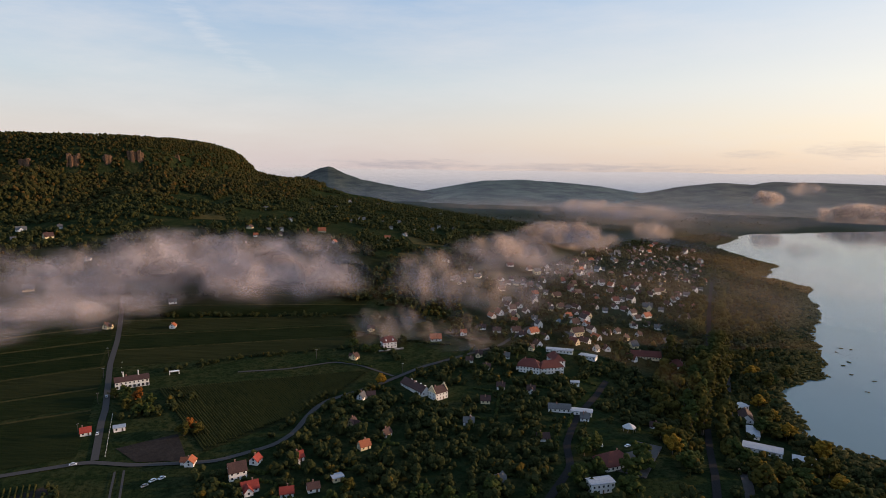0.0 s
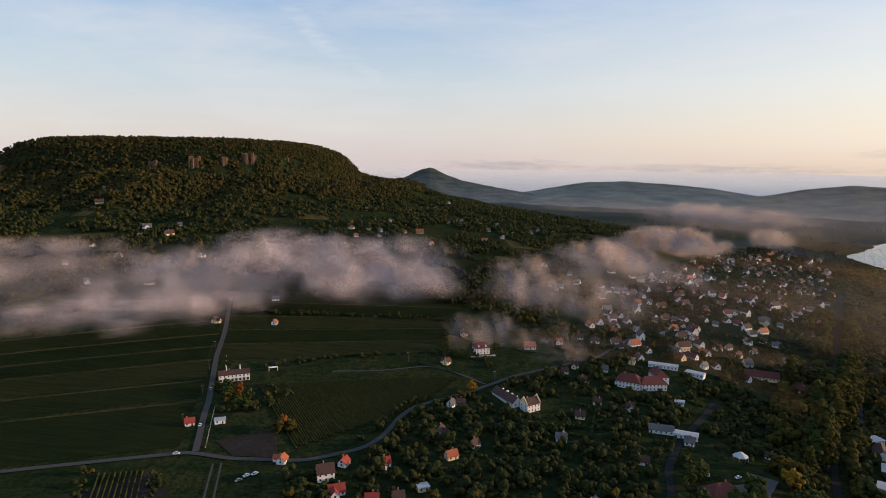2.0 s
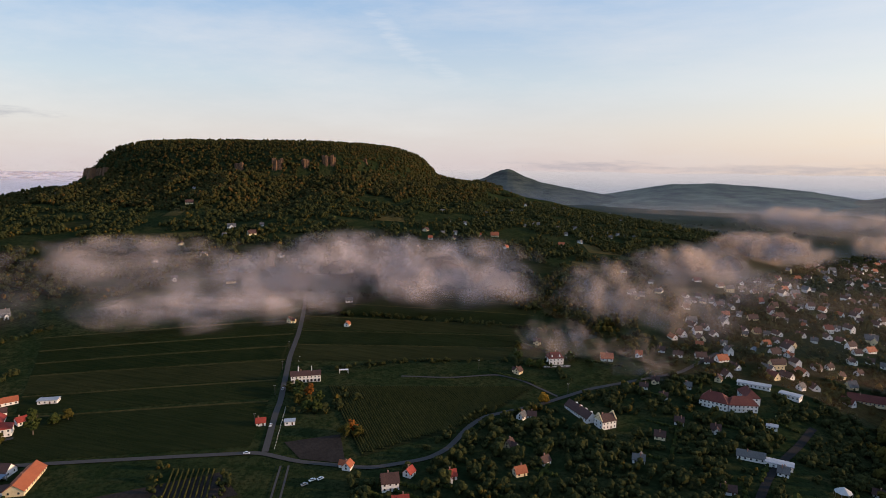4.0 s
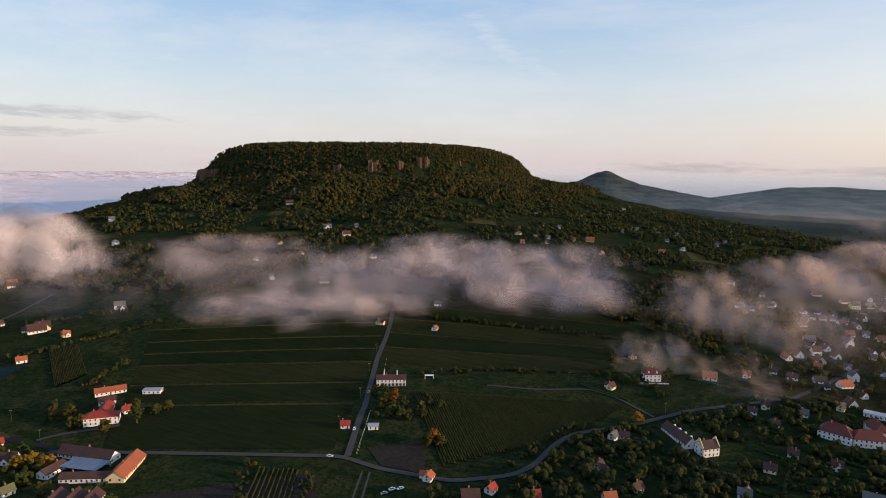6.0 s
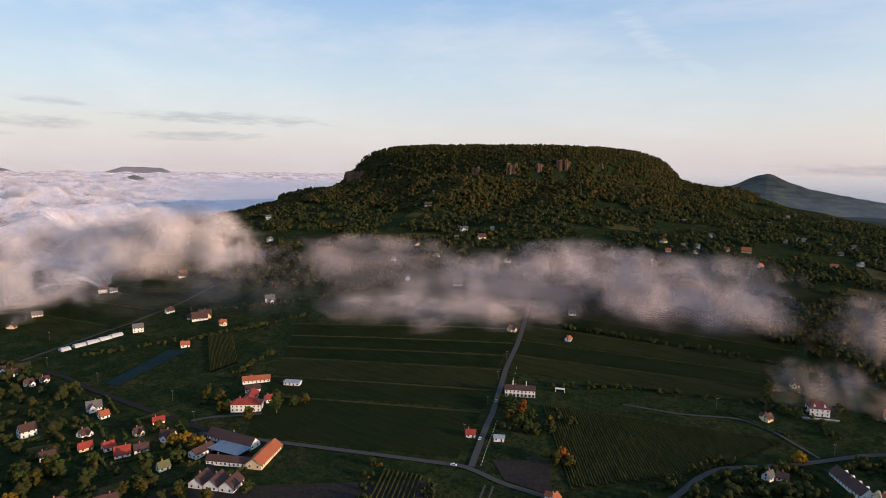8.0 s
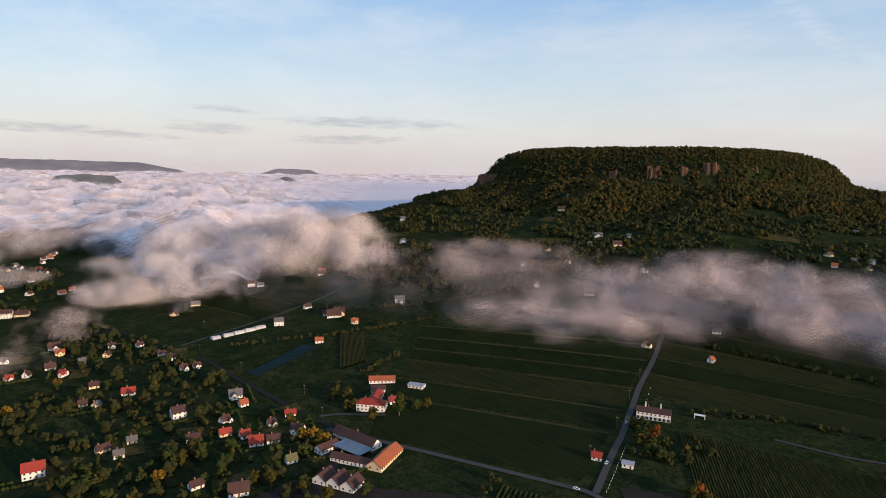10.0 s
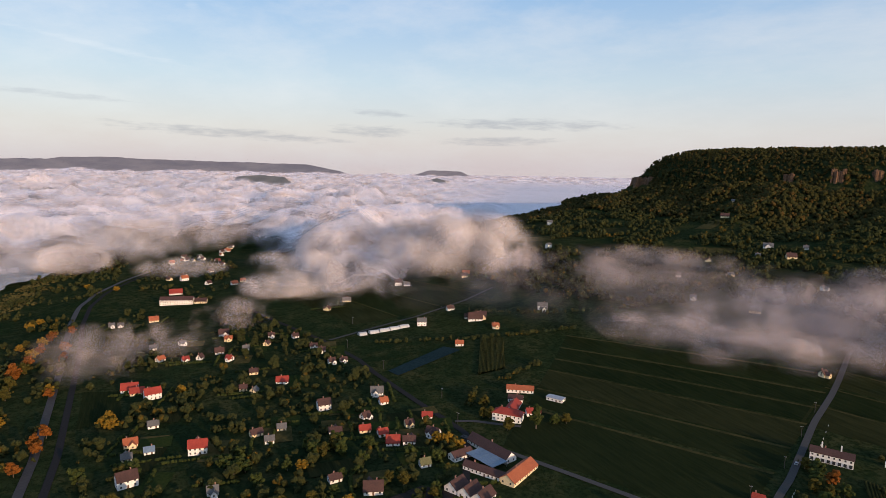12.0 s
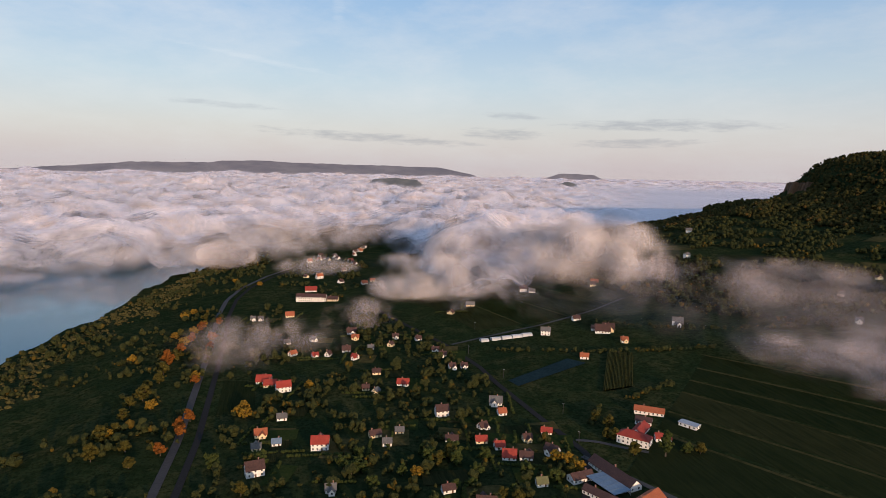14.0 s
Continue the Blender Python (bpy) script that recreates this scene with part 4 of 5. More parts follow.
    for s in range(2):
        for k in range(5):
            x = -8 + 4 * k
            part("balcony", solid("balcony", [box(x - 1.5, x + 1.5, -6.8, -5.5, 2.8 * s + 0.1, 2.8 * s + 0.25), box(x - 1.5, x + 1.5, -6.8, -6.65, 2.8 * s + 0.25, 2.8 * s + 1.2)], MAT_WALL), ob)
    house(108, 566, 20, 100, "m", 11, 2, "maroon-roofed wing at the back of a guest house", "guest house", 5.0, name="guest_house")
    house(214, 628, 30, 168, "m", 11, 1, "long low hall with a maroon tiled roof", "hall", name="hall")
    house(243, 617, 16, 160, "m", 13, 1, "pavilion with a hipped maroon tiled roof", "hall", 7.0, name="pavilion")
    house(118, 600, 26, 165, "f", 8, 1, "long low white building with a flat pale roof", "hall", name="hall")
    house(144, 588, 16, 150, "f", 8, 1, "low white building with a flat pale roof", "hall", name="hall")


def shore_hotel():
    ob = house(-950, 112, 44, 75, "y", 13, 2, "long sunlit white hotel with a low roof and rows of windows", "hotel", name="hotel", white=True)
    house(-943, 143, 16, 75, "y", 10, 1, "low cream annex at the end of a hotel", "hotel", name="annex")
    for k in range(9):
        x = -20 + 5 * k
        part("pier", solid("pier", [box(x - 0.3, x + 0.3, -7.3, -6.9, 0, 7.4)], MAT_WALL), ob)
    for k, z in enumerate((3.1, 6.4)):
        part("ledge", solid("ledge", [box(-22, 22, -7.5, -6.95, z, z + 0.25)], MAT_WALL), ob)


def tunnel(x, y, L, turn, wide=8.0):
    """A plastic tunnel: hoops under a white film, closed at both ends."""
    ob = new("polytunnel")
    ob.matrix_world = pose(x, y, h(x, y), 0, 0, turn)
    arc = [(wide / 2 * math.cos(a), 3.4 * math.sin(a)) for a in np.linspace(0, math.pi, 11)]
    v = [(s * L / 2, p, q - 0.3) for s in (-1, 1) for p, q in arc]
    f = [(i, i + 1, i + 12, i + 11) for i in range(10)]
    part("film", solid("film", [(v, f)], MAT_FILM), ob)
    for k, s in enumerate((-1, 1)):
        part("end_wall", solid("end_wall", [([(s * (L / 2 - 0.02), p, q - 0.3) for p, q in arc], [tuple(range(11))])], MAT_FILM), ob)
    n = max(2, int(L / 4))
    for k in range(n + 1):
        x0 = -L / 2 + L * k / n
        hoop = [(x0 + e, p * 1.01, q * 1.01 - 0.3) for e in (-0.12, 0.12) for p, q in arc]
        part("hoop", solid("hoop", [(hoop, f)], MAT_STEEL), ob)
    FOOTPRINTS.append((x, y, L / 2 + 3))
    return tagged(ob, "white plastic growing tunnel on steel hoops beside a track", "greenhouse", "growing tunnels")


def bus_shelter():
    ob = new("shelter")
    ob.matrix_world = pose(-231, 513, h(-231, 513), 0, 0, 28)
    part("roof", solid("roof", [box(-4, 4, -1.6, 1.6, 2.7, 3.0)], MAT_WALL), ob)
    for x in (-3.7, 3.7):
        part("post", solid("post", [box(x - 0.25, x + 0.25, -1.4, 1.4, -0.6, 2.7)], MAT_WALL), ob)
    tagged(ob, "small white open shelter in a field", "shelter")


def square():
    """The village square: paving, a white pavilion tent and the market hall."""
    paved = [box(-13, 15, -24, 26, -1.0, 0.15)]
    ob = new("pavement", solid("pavement", paved, MAT_PAVE))
    ob.matrix_world = pose(126, 388, h(126, 388), 0, 0, -30)
    tagged(ob, "grey paved square and car park in the village", "pavement", "", "structure")
    tent = new("tent")
    tent.matrix_world = pose(137, 429, h(137, 429), 0, 0, 20)
    v = [(5 * math.cos(a), 5 * math.sin(a), 3.0) for a in np.arange(8) * math.pi / 4] + [(0, 0, 6.2)]
    part("canopy", solid("canopy", [(v, [(i, (i + 1) % 8, 8) for i in range(8)])], MAT_FILM), tent)
    for a in np.arange(8) * math.pi / 4:
        x, y = 4.8 * math.cos(a), 4.8 * math.sin(a)
        part("pole", solid("pole", [box(x - 0.1, x + 0.1, y - 0.1, y + 0.1, -0.3, 3.0)], MAT_STEEL), tent)
    tagged(tent, "white pointed pavilion tent on the village square", "tent")
    FOOTPRINTS.append((137, 429, 6))
    house(112, 378, 22, 20, "m", 16, 1, "broad market hall with a hipped maroon roof", "hall", 8.0, name="market_hall")
    house(95, 346, 15, 15, "f", 8, 2, "white two-storey building with flat white roof slabs", "house")
    house(92, 461, 17, 172, "g", 8, 1, "white house with a tall gable beside a long low wing", "house")
    house(108, 455, 16, 165, "f", 7, 1, "long low white wing with a pale roof", "house")
    house(258, 512, 12, 20, "f", 9, 1, "low white lakeside kiosk with a flat roof", "kiosk", name="kiosk")
    house(252, 488, 18, 70, "d", 10, 1, "dark-roofed lakeside hall among trees", "hall", name="hall")
    house(243, 458, 20, 65, "f", 9, 1, "long lakeside building with a flat pale roof", "hall", name="hall")
    house(235, 428, 26, 150, "f", 11, 1, "white lakeside restaurant with a flat roof", "restaurant", name="restaurant")
    house(255, 410, 14, 150, "f", 8, 1, "small white lakeside building with a flat roof", "restaurant", name="annex")


LANES = [(50, 575), (180, 590), (262, 650), (330, 800), (460, 1040), (555, 1300), (600, 1480), (400, 1420), (210, 1060), (95, 975), (62, 800)]


HAMLET = [(-1010, 150), (-1060, 95), (-1300, 110), (-1560, 170), (-1540, 265), (-1250, 235)]


def more_houses():
    """The close-built far lanes of the lakeside village and of the hamlet by the western shore, too many to count."""
    r = random.Random(21)
    mats = [MAT_WALL, MAT_CREAM, MAT_TILE_BROWN, MAT_TILE_GREY, MAT_TILE_ORANGE, MAT_MAROON, MAT_GLASS, MAT_BRICK]
    V, F, slots = [], [], []

    def add(pieces, slot, m):
        for v, f in pieces:
            F.extend(tuple(i + len(V) for i in q) for q in f)
            V.extend(tuple(m @ Vector(p)) for p in v)
            slots.extend([slot] * len(f))

    for k in range(740):
        east = k < 700
        x, y = (r.uniform(40, 620), r.uniform(600, 1520)) if east else (r.uniform(-1560, -1010), r.uniform(90, 270))
        zone = LANES if east else HAMLET
        if edge_distance(np.array([x]), np.array([y]), zone)[0] < 0 or any(math.hypot(x - a, y - b) < c + 7 for a, b, c in FOOTPRINTS):
            continue
        L, W = r.uniform(8, 12.5), r.uniform(6, 8)
        E = 2.3 + (2.5 if r.random() < 0.15 else 0.0)
        R = E + W / 2 * r.uniform(0.95, 1.25)
        m = pose(x, y, h(x, y), 0, 0, r.choice((20, 35, 110, 125)) + r.uniform(-8, 8))
        add([gable_body(L, W, E, R)], 1 if r.random() < 0.15 else 0, m)
        add(gable_roof(L, W, E, R), r.choice((2, 2, 2, 3, 5, 4)), m)
        for e in (-0.3, 0.0, 0.3):
            add([box(L * e - 0.5, L * e + 0.5, -W / 2 - 0.06, -W / 2, 0.9, 2.2)], 6, m)
        for side in (-1, 1):
            add([box(side * L / 2 - 0.05, side * L / 2 + 0.05, -0.6, 0.6, 1.0, 2.2)], 6, m)
        cx = L * r.uniform(-0.3, 0.3)
        add([box(cx - 0.35, cx + 0.35, 0.4, 1.1, R - 1.0, R + 1.0)], 7, m)
        FOOTPRINTS.append((x, y, L * 0.5))
    me = bpy.data.meshes.new("far_houses")
    me.from_pydata(V, [], F)
    for mat in mats:
        me.materials.append(mat)
    me.polygons.foreach_set("material_index", slots)
    tagged(new("far_houses", me), "crowded white houses with dark tiled roofs in far lanes", "houses", "", "stuff")


winery(), farm(), long_house(), villa(), terrace_villa(), big_red(), shore_hotel(), bus_shelter(), square(), more_houses()
for k, (x, y, L) in enumerate(((-677, 297, 9), (-678, 311, 11), (-679, 324, 12), (-680, 337, 12), (-682, 350, 12))):
    tunnel(x, y, L, 94)


def pole(x, y, tall=9.0):
    ob = new("utility_pole")
    ob.matrix_world = pose(x, y, h(x, y), 0, 0, 30)
    part("mast", solid("mast", [box(-0.14, 0.14, -0.14, 0.14, -0.5, tall)], MAT_PAVE), ob)
    part("crossarm", solid("crossarm", [box(-0.9, 0.9, -0.08, 0.08, tall - 0.7, tall - 0.5)], MAT_STEEL), ob)
    for e in (-0.8, 0.8):
        part("insulator", solid("insulator", [box(e - 0.07, e + 0.07, -0.07, 0.07, tall - 0.5, tall - 0.25)], MAT_WALL), ob)
    tagged(ob, "grey concrete utility pole with a short crossarm", "pole", "utility poles")


for x, y in ((-35, 531), (-248, 400), (-262, 450), (-285, 500), (-305, 545), (-470, 300), (-560, 280), (-640, 268), (-118, 560), (-60, 660), (-420, 290), (-725, 300)):
    pole(x, y)


def car(x, y, turn, paint=None):
    ob = new("car")
    ob.matrix_world = pose(x, y, h(x, y) + 0.28, 0, 0, turn)
    v, f = box(-2.1, 2.1, -0.9, 0.9, 0.35, 0.95)
    c, g = box(-1.3, 1.1, -0.8, 0.8, 0.95, 1.5)
    c = [(p[0] * (0.8 if p[2] > 1.2 else 1), p[1] * (0.85 if p[2] > 1.2 else 1), p[2]) for p in c]
    part("body", solid("body", [(v, f)], paint or MAT_CAR), ob)
    part("cabin", solid("cabin", [(c, g)], MAT_GLASS), ob)
    part("roof", solid("roof", [box(-1.0, 0.85, -0.66, 0.66, 1.5, 1.56)], paint or MAT_CAR), ob)
    for x0 in (-1.35, 1.35):
        for y0 in (-0.85, 0.85):
            w = [(x0 + 0.33 * math.cos(a), y0 + e, 0.33 + 0.33 * math.sin(a)) for e in (-0.1, 0.1) for a in np.arange(10) * math.pi / 5]
            part("wheel", solid("wheel", [(w, [tuple(range(9, -1, -1)), tuple(range(10, 20))] + [(i, (i + 1) % 10, 10 + (i + 1) % 10, 10 + i) for i in range(10)])], MAT_TYRE), ob)
    tagged(ob, "parked white car beside the road" if not paint else "parked grey car beside the road", "car", "parked cars")


for k, (x, y, turn) in enumerate(((-172, 346, 60), (-168, 349, 60), (-174, 340, 50), (-229, 362, 20), (-236, 402, 112), (-262, 462, 115), (122, 372, 30), (132, 384, 30), (140, 400, 30), (110, 402, 80), (128, 402, 30))):
    car(x, y, turn, MAT_STEEL if k % 3 == 2 else None)


def marker_post(x, y):
    ob = new("marker_post", solid("marker_post", [box(-0.16, 0.16, -0.16, 0.16, -0.3, 1.2)], MAT_WALL))
    ob.matrix_world = pose(x, y, h(x, y), 0, 0, 24)
    tagged(ob, "short white marker post at the road edge", "post", "marker posts")


for k in range(16):
    s = k / 15
    marker_post(-215.5 - 26 * s, 374 + 58 * s)
for k in range(7):
    s = k / 6
    marker_post(-255 - 32 * s, 468 + 66 * s)

# ---- fields ----


def patch(name, label, a, b, c, d, material, lift, kind="structure", category="field"):
    """A four-cornered field laid on the slope: a-b one edge, d-c the other."""
    s, t = np.meshgrid(np.linspace(0, 1, 14), np.linspace(0, 1, 14))
    P = [(a[i] * (1 - s) + b[i] * s) * (1 - t) + (d[i] * (1 - s) + c[i] * s) * t for i in (0, 1)]
    v = np.stack([P[0], P[1], land_z(P[0], P[1]) + lift], -1).reshape(-1, 3)
    return tagged(mesh_object(name, v, grid_faces(14, 14), material), label, category, "", kind)


def between(p, q, s):
    return (p[0] + (q[0] - p[0]) * s, p[1] + (q[1] - p[1]) * s)


def strips(left0, left1, right0, right1, cuts, mats):
    """Long field strips across a slope, with pale dry balks between them."""
    for k, (s, e) in enumerate(cuts):
        patch("field", "long dark field strip across the slope", between(left0, left1, s), between(right0, right1, s), between(right0, right1, e), between(left0, left1, e), mats[k % len(mats)], 0.3)
        patch("field", "pale balk of dry grass between fields", between(left0, left1, e), between(right0, right1, e), between(right0, right1, e + 0.011), between(left0, left1, e + 0.011), MAT_BALK, 0.36)


strips((-372, 302), (-552, 492), (-233, 372), (-338, 622), [(0.0, 0.26), (0.29, 0.42), (0.44, 0.60), (0.62, 0.72), (0.74, 0.84), (0.86, 0.98)], [MAT_FIELD, MAT_FIELD, MAT_FIELD2, MAT_FIELD])
strips((-300, 520), (-370, 700), (-100, 590), (-90, 760), [(0.0, 0.2), (0.22, 0.4), (0.43, 0.6), (0.62, 0.8), (0.82, 0.97)], [MAT_FIELD2, MAT_FIELD])
strips((-340, 180), (-350, 232), (-180, 300), (-235, 340), [(0.05, 0.42), (0.46, 0.93)], [MAT_FIELD, MAT_SOIL])
strips((-720, 300), (-740, 500), (-900, 260), (-930, 440), [(0.0, 0.3), (0.33, 0.62), (0.65, 0.96)], [MAT_FIELD2, MAT_FIELD])
PLOTS = [(-330, 860, 80, 40, 20, 0), (-230, 880, 70, 45, 14, 1), (-120, 900, 70, 40, 8, 0), (-420, 900, 60, 50, 30, 1), (-300, 960, 60, 36, 15, 0), (-40, 950, 60, 36, 0, 1), (-520, 820, 60, 40, 35, 0), (-680, 860, 60, 40, 40, 1), (-820, 760, 80, 40, 45, 0), (-760, 690, 70, 34, 45, 1),
         (-960, 720, 70, 40, 50, 1), (-1010, 640, 90, 40, 55, 0), (-900, 860, 50, 36, 45, 0), (-1090, 800, 70, 40, 55, 1)]
for x, y, a, b, turn, kind in PLOTS:
    c, s = math.cos(radians(turn)), math.sin(radians(turn))
    q = [(x + u * c - v * s, y + u * s + v * c) for u, v in ((-a / 2, -b / 2), (a / 2, -b / 2), (a / 2, b / 2), (-a / 2, b / 2))]
    patch("field", "small sloping plot between hedges", *q, (MAT_FIELD2, MAT_STRAW)[kind] if turn % 2 == 0 else MAT_FIELD2, 0.45)
patch("field", "bare dark soil beside a road", (-214, 384), (-183, 407), (-162, 372), (-193, 368), MAT_SOIL, 0.3)
patch("field", "strip of blue-green crop netting", (-536, 286), (-552, 282), (-592, 360), (-574, 372), MAT_NET, 0.5)
patch("field", "yellowed clearing on a wooded slope", (-478, 1110), (-420, 1165), (-380, 1078), (-436, 1060), MAT_STRAW, 0.4)
patch("field", "tan grassy knoll on a slope", (-66, 1098), (12, 1116), (0, 1050), (-50, 1040), MAT_STRAW, 0.4)
patch("field", "cut meadow below a farmhouse", (-800, 985), (-770, 990), (-760, 940), (-790, 935), MAT_STRAW, 0.4)
patch("field", "meadow between village gardens", (20, 640), (70, 650), (80, 610), (40, 590), MAT_FIELD2, 0.3)
patch("field", "mown lawn beside a railway", (-540, 55), (-535, 24), (-620, 22), (-610, 50), MAT_FIELD, 0.3)


def vineyard(label, a, b, c, d, rows, material, tall=1.5):
    """Rows of vines between two edges: a-b and d-c are the headlands."""
    ob = new("vineyard")
    x0, y0 = between(a, c, 0.5)
    ob.matrix_world = pose(x0, y0, 0)
    way = np.array([d[0] - a[0], d[1] - a[1]], float)
    way /= np.hypot(*way)
    e = np.array([-way[1], way[0]])
    for k in range(rows):
        p = np.array(between(a, b, (k + 0.5) / rows))
        t = np.arange(0.5, 260, 4.0)
        X, Y = p[0] + way[0] * t, p[1] + way[1] * t
        out = edge_distance(X, Y, [a, b, c, d]) < 0
        n = int(np.argmax(out)) if out.any() else len(t)
        if n < 3:
            continue
        X, Y = X[:n], Y[:n]
        g = land_z(X, Y)
        w = 0.5 + rng_v.uniform(-0.2, 0.25, n)
        hh = tall + rng_v.uniform(-0.4, 0.4, n)
        ring = [np.c_[X + e[0] * w * m - x0, Y + e[1] * w * m - y0, g + u * hh] for m, u in ((-1, 0.0), (-0.9, 0.75), (0, 1.0), (0.9, 0.75), (1, 0.0))]
        row = mesh_object("vine_row", np.stack(ring, 1).reshape(-1, 3), grid_faces(5, n), material, False)
        row.parent = ob
    return tagged(ob, label, "vineyard")


rng_v = np.random.default_rng(8)
vineyard("broad vineyard of green and browning rows", (-230, 481), (-62, 536), (-98, 452), (-156, 384), 88, MAT_VINE, 1.2)
patch("field", "brown-green ground under the vines", (-231, 482), (-62, 537), (-97, 451), (-156, 383), MAT_FIELD2, 0.25)
vineyard("dark vineyard with tight rows on a slope", (-501, 352), (-504, 383), (-568, 454), (-601, 410), 20, MAT_VINE, 1.8)
vineyard("small vineyard of netted rows beside a copse", (-51, 687), (-44, 663), (-16, 672), (-18, 714), 10, MAT_NET)
vineyard("rows of vines beside a dirt track", (-262, 330), (-236, 340), (-212, 296), (-236, 284), 9, MAT_VINE)


def garden_plots():
    """Lawns, beds and bare soil behind the houses of the western village."""
    r = random.Random(31)
    spots = [(a, b) for a, b, c in FOOTPRINTS if -900 < a < -290 and 20 < b < 330 and c < 14]
    for k, (x, y) in enumerate(spots[:46]):
        turn = radians(r.choice((-14, 76)) + r.uniform(-8, 8))
        c, s = math.cos(turn), math.sin(turn)
        a, b, off = r.uniform(9, 18), r.uniform(6, 11), r.uniform(12, 17)
        px, py = x - s * off, y + c * off
        q = [(px + u * c - v * s, py + u * s + v * c) for u, v in ((-a, -b), (a, -b), (a, b), (-a, b))]
        patch("garden_plot", ("mown green lawn behind a house", "browning vegetable plot behind a house", "strip of dry grass beside a house")[k % 3], *q, (MAT_LAWN, MAT_FIELD2, MAT_STRAW)[k % 3], 0.3 + 0.01 * k, category="garden")


garden_plots()

# ---- cliffs under the plateau's rim ----


def cliff(x, y, wide, tall, columns, turn):
    """A bare face of upright basalt columns of uneven height."""
    rr = random.Random(int(x))
    ob = new("cliff")
    ob.matrix_world = pose(x, y, h(x, y), 0, 0, turn)
    for k in range(columns):
        cx = -wide / 2 + wide * (k + 0.5) / columns + rr.uniform(-1, 1)
        r0, t = wide / columns * rr.uniform(1.0, 1.7), tall * rr.uniform(0.62, 1.0)
        cy, z0 = rr.uniform(-3, 3), -12
        a = [rr.uniform(-0.2, 0.2) + i * math.pi / 3 for i in range(6)]
        v = [(cx + r0 * math.cos(b), cy + r0 * 1.5 * math.sin(b), z0) for b in a] + [(cx + r0 * 0.85 * math.cos(b), cy + 4 + r0 * math.sin(b), t * rr.uniform(0.85, 1.1)) for b in a]
        part("column", solid("column", [(v, [(i, (i + 1) % 6, 6 + (i + 1) % 6, 6 + i) for i in range(6)] + [(6, 7, 8, 9, 10, 11)])], MAT_ROCK), ob)
    tagged(ob, "bare tawny basalt cliff among trees", "cliff", "cliffs of the table hill")


CLIFFS = [(-738, 1238, 24, 20, 9, 20), (-648, 1308, 28, 20, 11, 35), (-690, 1276, 14, 13, 5, 32), (-600, 1400, 10, 10, 4, 70), (-1186, 1166, 40, 15, 9, -28), (-820, 1214, 18, 12, 6, 14), (-1150, 1166, 30, 12, 7, -4)]
for x, y, w, t, n, turn in CLIFFS:
    cliff(x, y, w, t, n, turn)


# ---- trees ----
ico = bmesh.new()
bmesh.ops.create_icosphere(ico, subdivisions=1, radius=1)
ICO_V = np.array([v.co[:] for v in ico.verts])
ICO_F = np.array([[v.index for v in f.verts] for f in ico.faces])
ico.free()
rng = np.random.default_rng(5)


def blobs(x, y, z, size, tall=1.0, dent=0.3):
    """Many small leaf clumps as one set of vertices and faces, each one dented and turned its own way."""
    n = len(x)
    v = ICO_V[None] * (1 + rng.uniform(-dent, dent, (n, len(ICO_V), 1)))
    a = rng.uniform(0, 6.28, n)
    c, s = np.cos(a)[:, None], np.sin(a)[:, None]
    v = np.stack([v[..., 0] * c - v[..., 1] * s, v[..., 0] * s + v[..., 1] * c, v[..., 2] * tall], -1) * np.asarray(size)[:, None, None]
    v += np.stack([x, y, z], -1)[:, None]
    f = ICO_F[None] + (np.arange(n) * len(ICO_V))[:, None, None]
    return v.reshape(-1, 3), f.reshape(-1, 3)


def crowns(x, y, size, lumps, shape=1.0):
    """Small far trees: a few lumps each, standing on the land."""
    n = len(x)
    k = rng.normal(0, 1, (n, lumps, 3))
    k /= np.linalg.norm(k, axis=2, keepdims=True)
    k *= rng.uniform(0.3, 0.75, (n, lumps, 1)) * size[:, None, None]
    k[..., 2] *= shape
    z = land_z(x, y) + size * 1.0 * shape
    X, Y, Z = x[:, None] + k[..., 0], y[:, None] + k[..., 1], z[:, None] + k[..., 2]
    s = size[:, None] * rng.uniform(0.42, 0.72, (n, lumps)) * (4 / max(4, lumps)) ** 0.4
    return blobs(X.ravel(), Y.ravel(), Z.ravel(), s.ravel(), 1.05)


def hill_forest():
    n = 64000
    x, y = rng.uniform(-1700, -150, n), rng.uniform(780, 2050, n)
    d = -edge_distance(x, y, PLATEAU)
    edge = 165 + 90 * lattice(x / 140, y / 140, 31) + np.where(x < -1150, 120, 0)
    gap = lattice(x / 70, y / 70, 32) + 0.5 * lattice(x / 25, y / 25, 35)
    meadow = (np.hypot((x + 428) / 70, (y - 1105) / 50) < 1) | (np.hypot((x + 779) / 30, (y - 975) / 40) < 1)
    keep = (d > -150) & (d < edge) & ~((d > 120) & (gap < 0.36)) & (y < 1900) & ~meadow
    for hx, hy, r in FOOTPRINTS:
        if hy > 780:
            keep &= np.hypot(x - hx, y - hy + 8) > r + 8
    for hx, hy, wide, *_ in CLIFFS:
        keep &= np.hypot((x - hx - 3) / (wide * 0.62), (y - hy + 15) / 24) > 1
    x, y, d = x[keep], y[keep], d[keep]
    size = rng.uniform(3.0, 6.4, len(x)) * np.where(d < 0, 0.75, 1)
    v, f = crowns(x, y, size, 2)
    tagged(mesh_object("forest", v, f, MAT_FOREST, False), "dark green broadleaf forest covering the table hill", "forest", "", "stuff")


hill_forest()


def clear_of_things(x, y, road=5.0):
    ok = np.ones(len(x), bool)
    for hx, hy, r in FOOTPRINTS:
        ok &= np.hypot(x - hx - (7.0 if r > 3 else 0.0), y - hy + (4.0 if hy > 600 else 1.0)) > r + (5.0 if r > 3 else 2.0)
